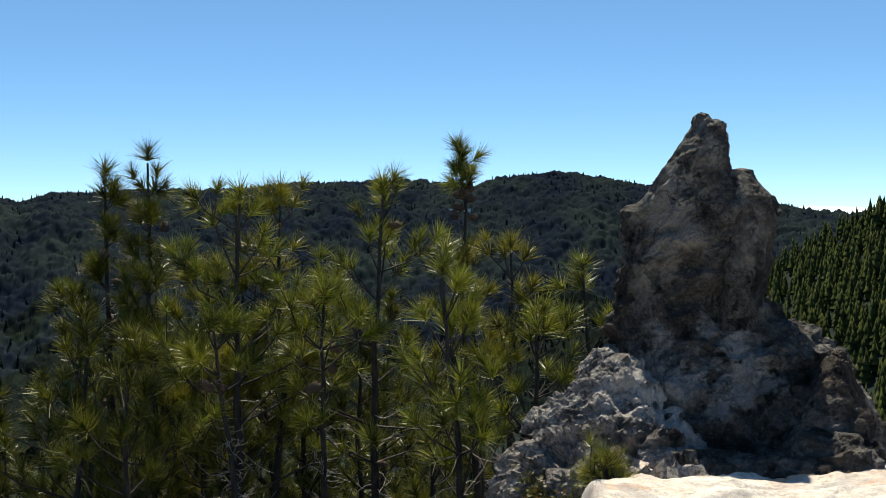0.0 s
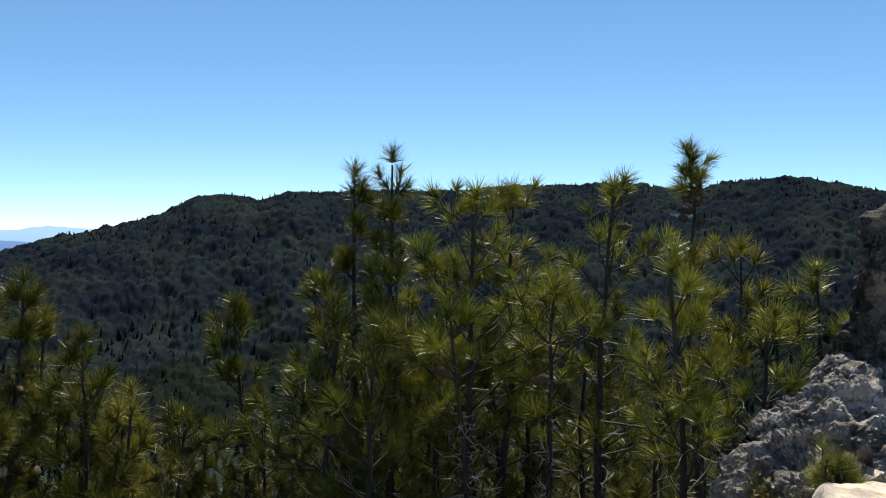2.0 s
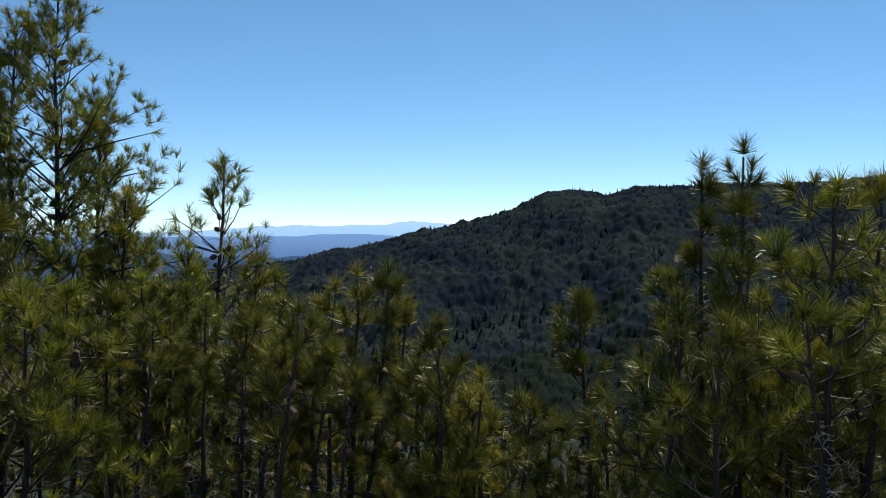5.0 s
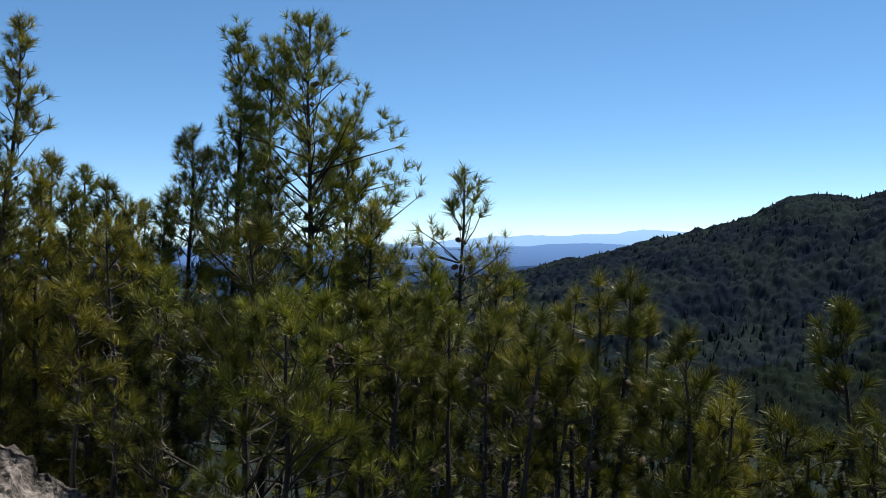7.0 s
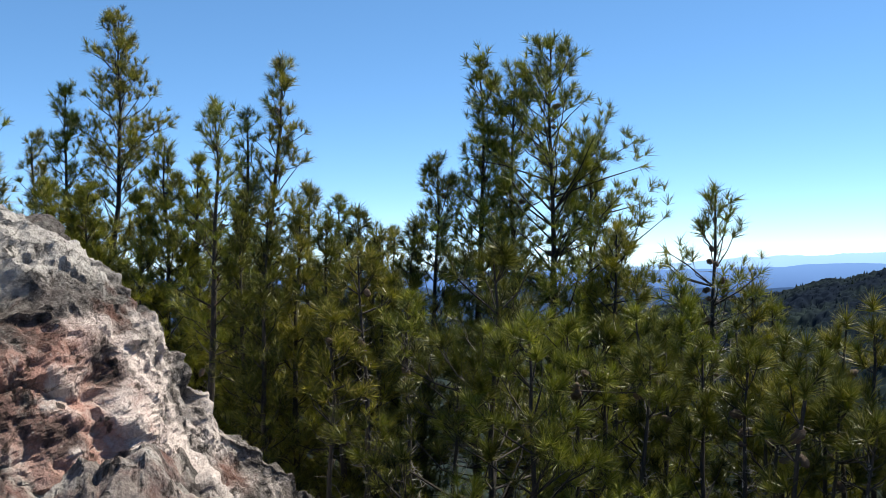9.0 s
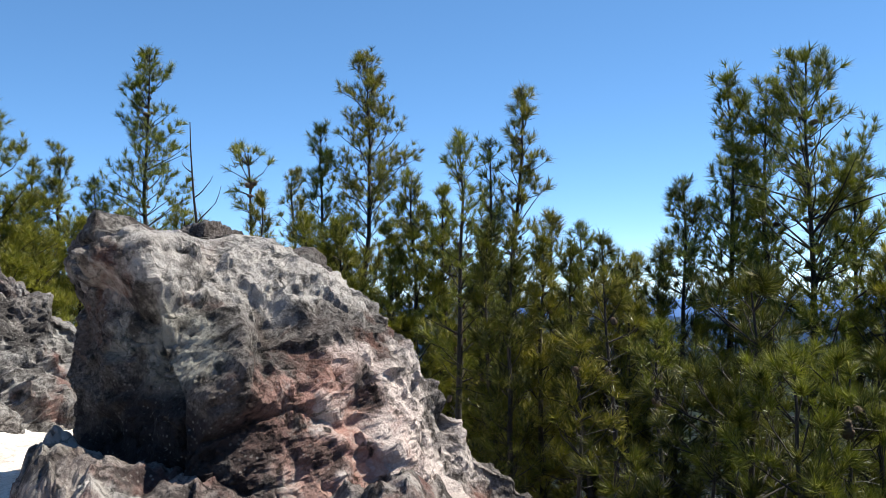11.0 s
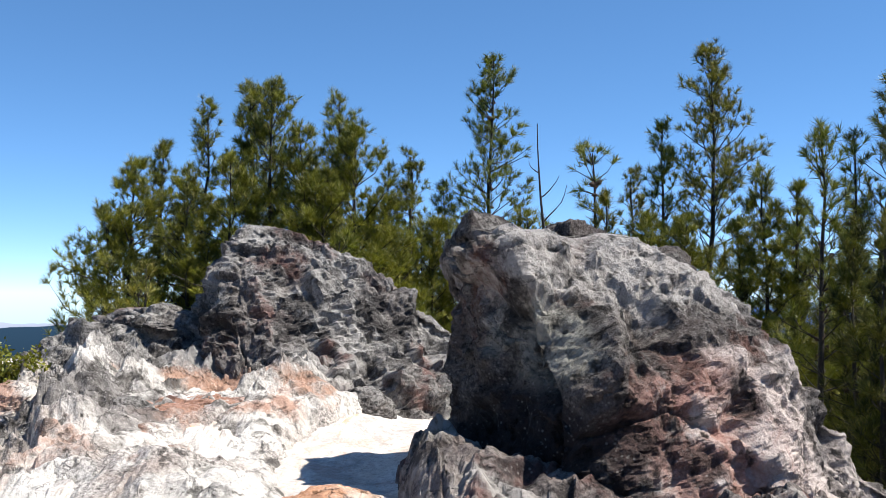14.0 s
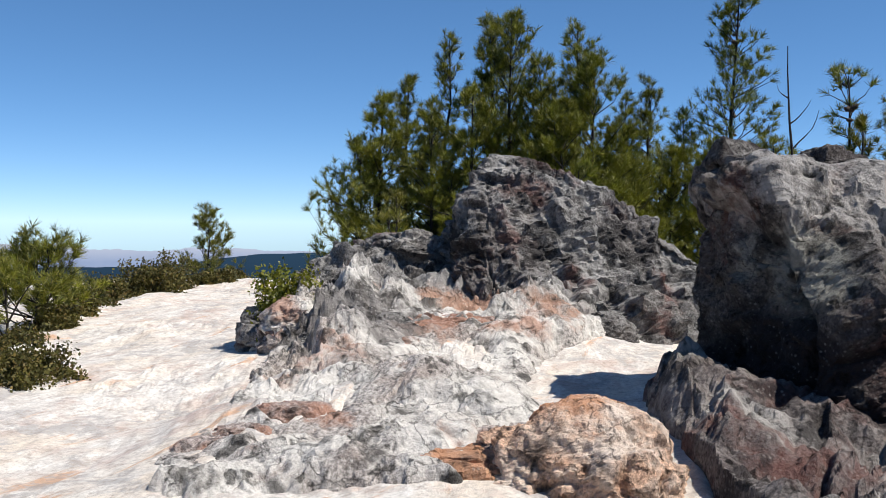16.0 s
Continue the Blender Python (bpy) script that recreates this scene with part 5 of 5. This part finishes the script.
shrub("bright yellow-green bush tucked beside the grey rocks", 118.7, 10.2, 0.3, 0.5, 0.76, 1, M_BUSH, 0.045, 12000)
for i, (a, r, z, w, h) in enumerate([(126.0, 17.5, 0.1, 0.7, 0.8), (125.0, 18.5, 0.15, 0.6, 0.42), (128.6, 16.5, 0.05, 0.7, 0.5), (127.3, 17.4, 0.05, 0.6, 0.45), (122.4, 19.8, 0.15, 0.6, 0.36), (121.3, 20.2, 0.15, 0.5, 0.32), (130.2, 14.5, 0.0, 0.6, 0.36), (131.3, 12.8, 0.0, 0.6, 0.4), (129.4, 15.5, 0.0, 0.6, 0.4), (123.4, 19.5, 0.15, 0.5, 0.36)]):
    shrub("dark olive shrub along the edge of the pale ridge", a, r, z, w, h, 20 + i, M_SHRUB, 0.055, 7000)
for i, (a, r, z, w, h) in enumerate([(132.2, 9.3, 0.0, 0.45, 0.36), (133.6, 9.0, 0.0, 0.5, 0.4), (134.5, 10.5, 0.0, 0.4, 0.35), (133.4, 11.6, 0.0, 0.4, 0.4)]):
    shrub("low grey-green shrub on the white rock", a, r, z, w, h, 40 + i, M_SHRUB, 0.04, 5000)
for i, (a, r, w, h) in enumerate([(-6.2, 5.6, 0.3, -0.22), (-3.4, 5.7, 0.45, -0.1), (-1.0, 6.2, 0.5, 0.1), (-3.0, 6.8, 0.5, 0.5), (2.0, 6.3, 0.6, 0.6), (64.5, 8.2, 0.6, 0.6), (67.2, 8.5, 0.5, 0.5), (70.5, 9.4, 0.5, 0.5)]):
    shrub("low yellow-green shrub on the rocky slope", a, r, land_at(a, r) - 0.05, w, h + 0.5 * (a < 10), 60 + i, M_BUSH if i in (5, 6) else M_SHRUB, 0.035, 2200)
tuft = pine("pine_seedling", "small pine seedling rooted in the white rock shelf", -9.3, 5.35, 0.52, 0.95, 0.11, 900, 0.13, 1.2, (0, 0), 0, 0.0, "brush", 60, M_NEEDLE_SUN, base_z=0.2, group="pine seedlings")

# ---- bare snag behind the boulder ----
rng = np.random.default_rng(55)
B = Builder()
g = land_at(88.1, 14.5) - 0.2
pts, way = bent(rng, (0, 0, 0), (0.02, 0, 1), 4.05 - g, 0.2, 14, 0.03)
B.tube(pts, 0.05, 0.006, 6)
for k in (7, 8, 9, 10, 11, 12):
    th = rng.uniform(0, 6.3)
    p2, _ = bent(rng, pts[k], (math.cos(th), math.sin(th), 0.4), rng.uniform(0.3, 0.8), 0.9, 5, 0.12)
    B.tube(p2, 0.012, 0.003, 4)
snag = new("dead_tree", mesh_of("dead_tree", np.concatenate(B.v), quads=np.concatenate(B.q), material=M_BARK))
snag.location = polar(88.1, 14.5, g)
tagged(snag, "thin leafless dead tree with upturned twigs", "dead tree")

# ---- woods on the far slopes ----
def conifer_shape(seed):
    rng = np.random.default_rng(seed)
    V, T, n = [], [], 7
    for k in range(5):
        zb, zt = 0.10 + 0.17 * k, 0.42 + 0.17 * k if k < 4 else 1.0
        rad = 0.21 * (1 - k / 5.6)
        th = np.linspace(0, 2 * np.pi, n, endpoint=False) + rng.uniform(0, 1)
        ring = np.stack([np.cos(th) * rad * rng.uniform(0.6, 1.2, n), np.sin(th) * rad * rng.uniform(0.6, 1.2, n), zb + rng.uniform(-0.04, 0.04, n)], -1)
        s = sum(len(v) for v in V)
        V.append(np.concatenate([ring, [[0, 0, min(zt, 1.0)]]]))
        j = np.arange(n)
        T.append(np.stack([s + j, s + (j + 1) % n, np.full(n, s + n)], -1))
    return np.concatenate(V), np.concatenate(T)


def woods(name, label, az, r, heights, shapes, pick, seed, mat=None):
    rng = np.random.default_rng(seed)
    z = land(az, r) - 0.5
    base = polar(az, r, z)
    VV, TT, s = [], [], 0
    for k, (V, T) in enumerate(shapes):
        idx = np.where(pick == k)[0]
        if not len(idx):
            continue
        th = rng.uniform(0, 2 * np.pi, len(idx))
        h = heights[idx]
        w = h * rng.uniform(0.8, 1.25, len(idx))
        x = V[None, :, 0] * np.cos(th)[:, None] - V[None, :, 1] * np.sin(th)[:, None]
        y = V[None, :, 0] * np.sin(th)[:, None] + V[None, :, 1] * np.cos(th)[:, None]
        P = np.stack([x * w[:, None], y * w[:, None], V[None, :, 2] * h[:, None]], -1) + base[idx][:, None]
        VV.append(P.reshape(-1, 3))
        TT.append((T[None] + (np.arange(len(idx)) * len(V))[:, None, None]).reshape(-1, 3) + s)
        s += len(idx) * len(V)
    ob = new(name, mesh_of(name, np.concatenate(VV), tris=np.concatenate(TT), material=mat or M_FOREST, shade=True))
    return tagged(ob, label, "forest", kind="stuff")


def canopy(name, label, az0, az1, r0, r1, na, nr, size, seed):
    """Closed canopy of broad crowns: domes of many sizes over the slope."""
    A, R = np.meshgrid(np.linspace(az0, az1, na), np.linspace(r0, r1, nr))
    A, R = A.ravel(), R.ravel()
    rng = np.random.default_rng(seed)
    A, R = A + rng.uniform(-0.3, 0.3, len(A)) * (az1 - az0) / na, R + rng.uniform(-0.3, 0.3, len(A)) * (r1 - r0) / nr
    p = polar(A, R, 0 * R)
    h = 0
    for k, (s, amp) in enumerate(((size, 3.0), (size * 2.3, 3.0))):
        q = p / s + 0.35 * np.stack([vnoise(p / s * 1.3, seed + 30 + k), vnoise(p / s * 1.3, seed + 40 + k), 0 * R], -1)
        f = np.floor(q).astype(np.int64)
        best = np.full(len(q), -9.0)
        for i in (-1, 0, 1):
            for j in (-1, 0, 1):
                ci, cj = f[:, 0] + i, f[:, 1] + j
                dx, dy = ci + hash3(ci, cj, ci * 0, seed + 1 + k) - q[:, 0], cj + hash3(ci, cj, ci * 0, seed + 2 + k) - q[:, 1]
                best = np.maximum(best, 0.4 + 0.9 * hash3(ci, cj, ci * 0, seed + 3 + k) - 1.15 * (dx * dx + dy * dy))
        h = h + amp * best
    h = h + 0.7 * fbm(p / 2.2, 3, seed + 9) + 1.5 * fbm(p / 25, 2, seed + 8)
    V = np.concatenate([p[:, :2], (land(A, R) + 1.0 + h)[:, None]], 1)
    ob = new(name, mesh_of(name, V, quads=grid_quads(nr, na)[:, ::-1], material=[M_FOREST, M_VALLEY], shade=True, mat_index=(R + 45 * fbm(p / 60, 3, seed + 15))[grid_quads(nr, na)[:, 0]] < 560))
    return tagged(ob, label, "forest", kind="stuff")


rng = np.random.default_rng(77)
SH = [conifer_shape(1), conifer_shape(2), conifer_shape(3)]
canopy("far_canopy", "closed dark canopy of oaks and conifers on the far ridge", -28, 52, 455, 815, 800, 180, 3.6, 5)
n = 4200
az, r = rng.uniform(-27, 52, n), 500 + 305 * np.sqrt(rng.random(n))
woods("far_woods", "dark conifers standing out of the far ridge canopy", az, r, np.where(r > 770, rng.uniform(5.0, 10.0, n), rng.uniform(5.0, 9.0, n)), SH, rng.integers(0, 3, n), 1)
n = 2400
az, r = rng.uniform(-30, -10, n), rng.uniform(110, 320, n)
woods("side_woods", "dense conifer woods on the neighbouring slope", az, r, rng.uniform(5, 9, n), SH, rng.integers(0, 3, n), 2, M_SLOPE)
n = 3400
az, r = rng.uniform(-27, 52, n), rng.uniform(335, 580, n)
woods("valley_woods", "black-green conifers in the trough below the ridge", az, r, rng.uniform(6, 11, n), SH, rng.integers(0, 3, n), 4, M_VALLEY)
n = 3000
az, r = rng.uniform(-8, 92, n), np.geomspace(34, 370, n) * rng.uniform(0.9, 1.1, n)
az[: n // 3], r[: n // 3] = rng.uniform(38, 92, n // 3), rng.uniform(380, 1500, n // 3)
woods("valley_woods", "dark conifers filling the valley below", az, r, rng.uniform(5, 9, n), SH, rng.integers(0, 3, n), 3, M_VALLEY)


# ---- pale house on the far ridge ----
def box(name, size, at, mat, parent):
    bm = bmesh.new()
    bmesh.ops.create_cube(bm, size=1.0)
    bmesh.ops.scale(bm, vec=size, verts=bm.verts)
    bmesh.ops.bevel(bm, geom=bm.edges, offset=0.05, segments=1)
    me = bpy.data.meshes.new(name)
    bm.to_mesh(me)
    bm.free()
    me.materials.append(mat)
    ob = new(name, me)
    ob.location = at
    ob.parent = parent
    return ob


m, nt, bs = material("pale_plaster")
bs.inputs["Base Color"].default_value = (0.7, 0.68, 0.64, 1)
house = new("house")
house.location = polar(-1.0, 700.0, land_at(-1.0, 700.0))
house.rotation_euler = (0, 0, radians(8))
tagged(house, "pale low house in a clearing on the far ridge", "house")
box("wall", (16, 7, 5), (0, 0, 2.5), m, house)
box("roof", (17.5, 8.5, 0.7), (0, 0, 5.3), M_DEAD, house)
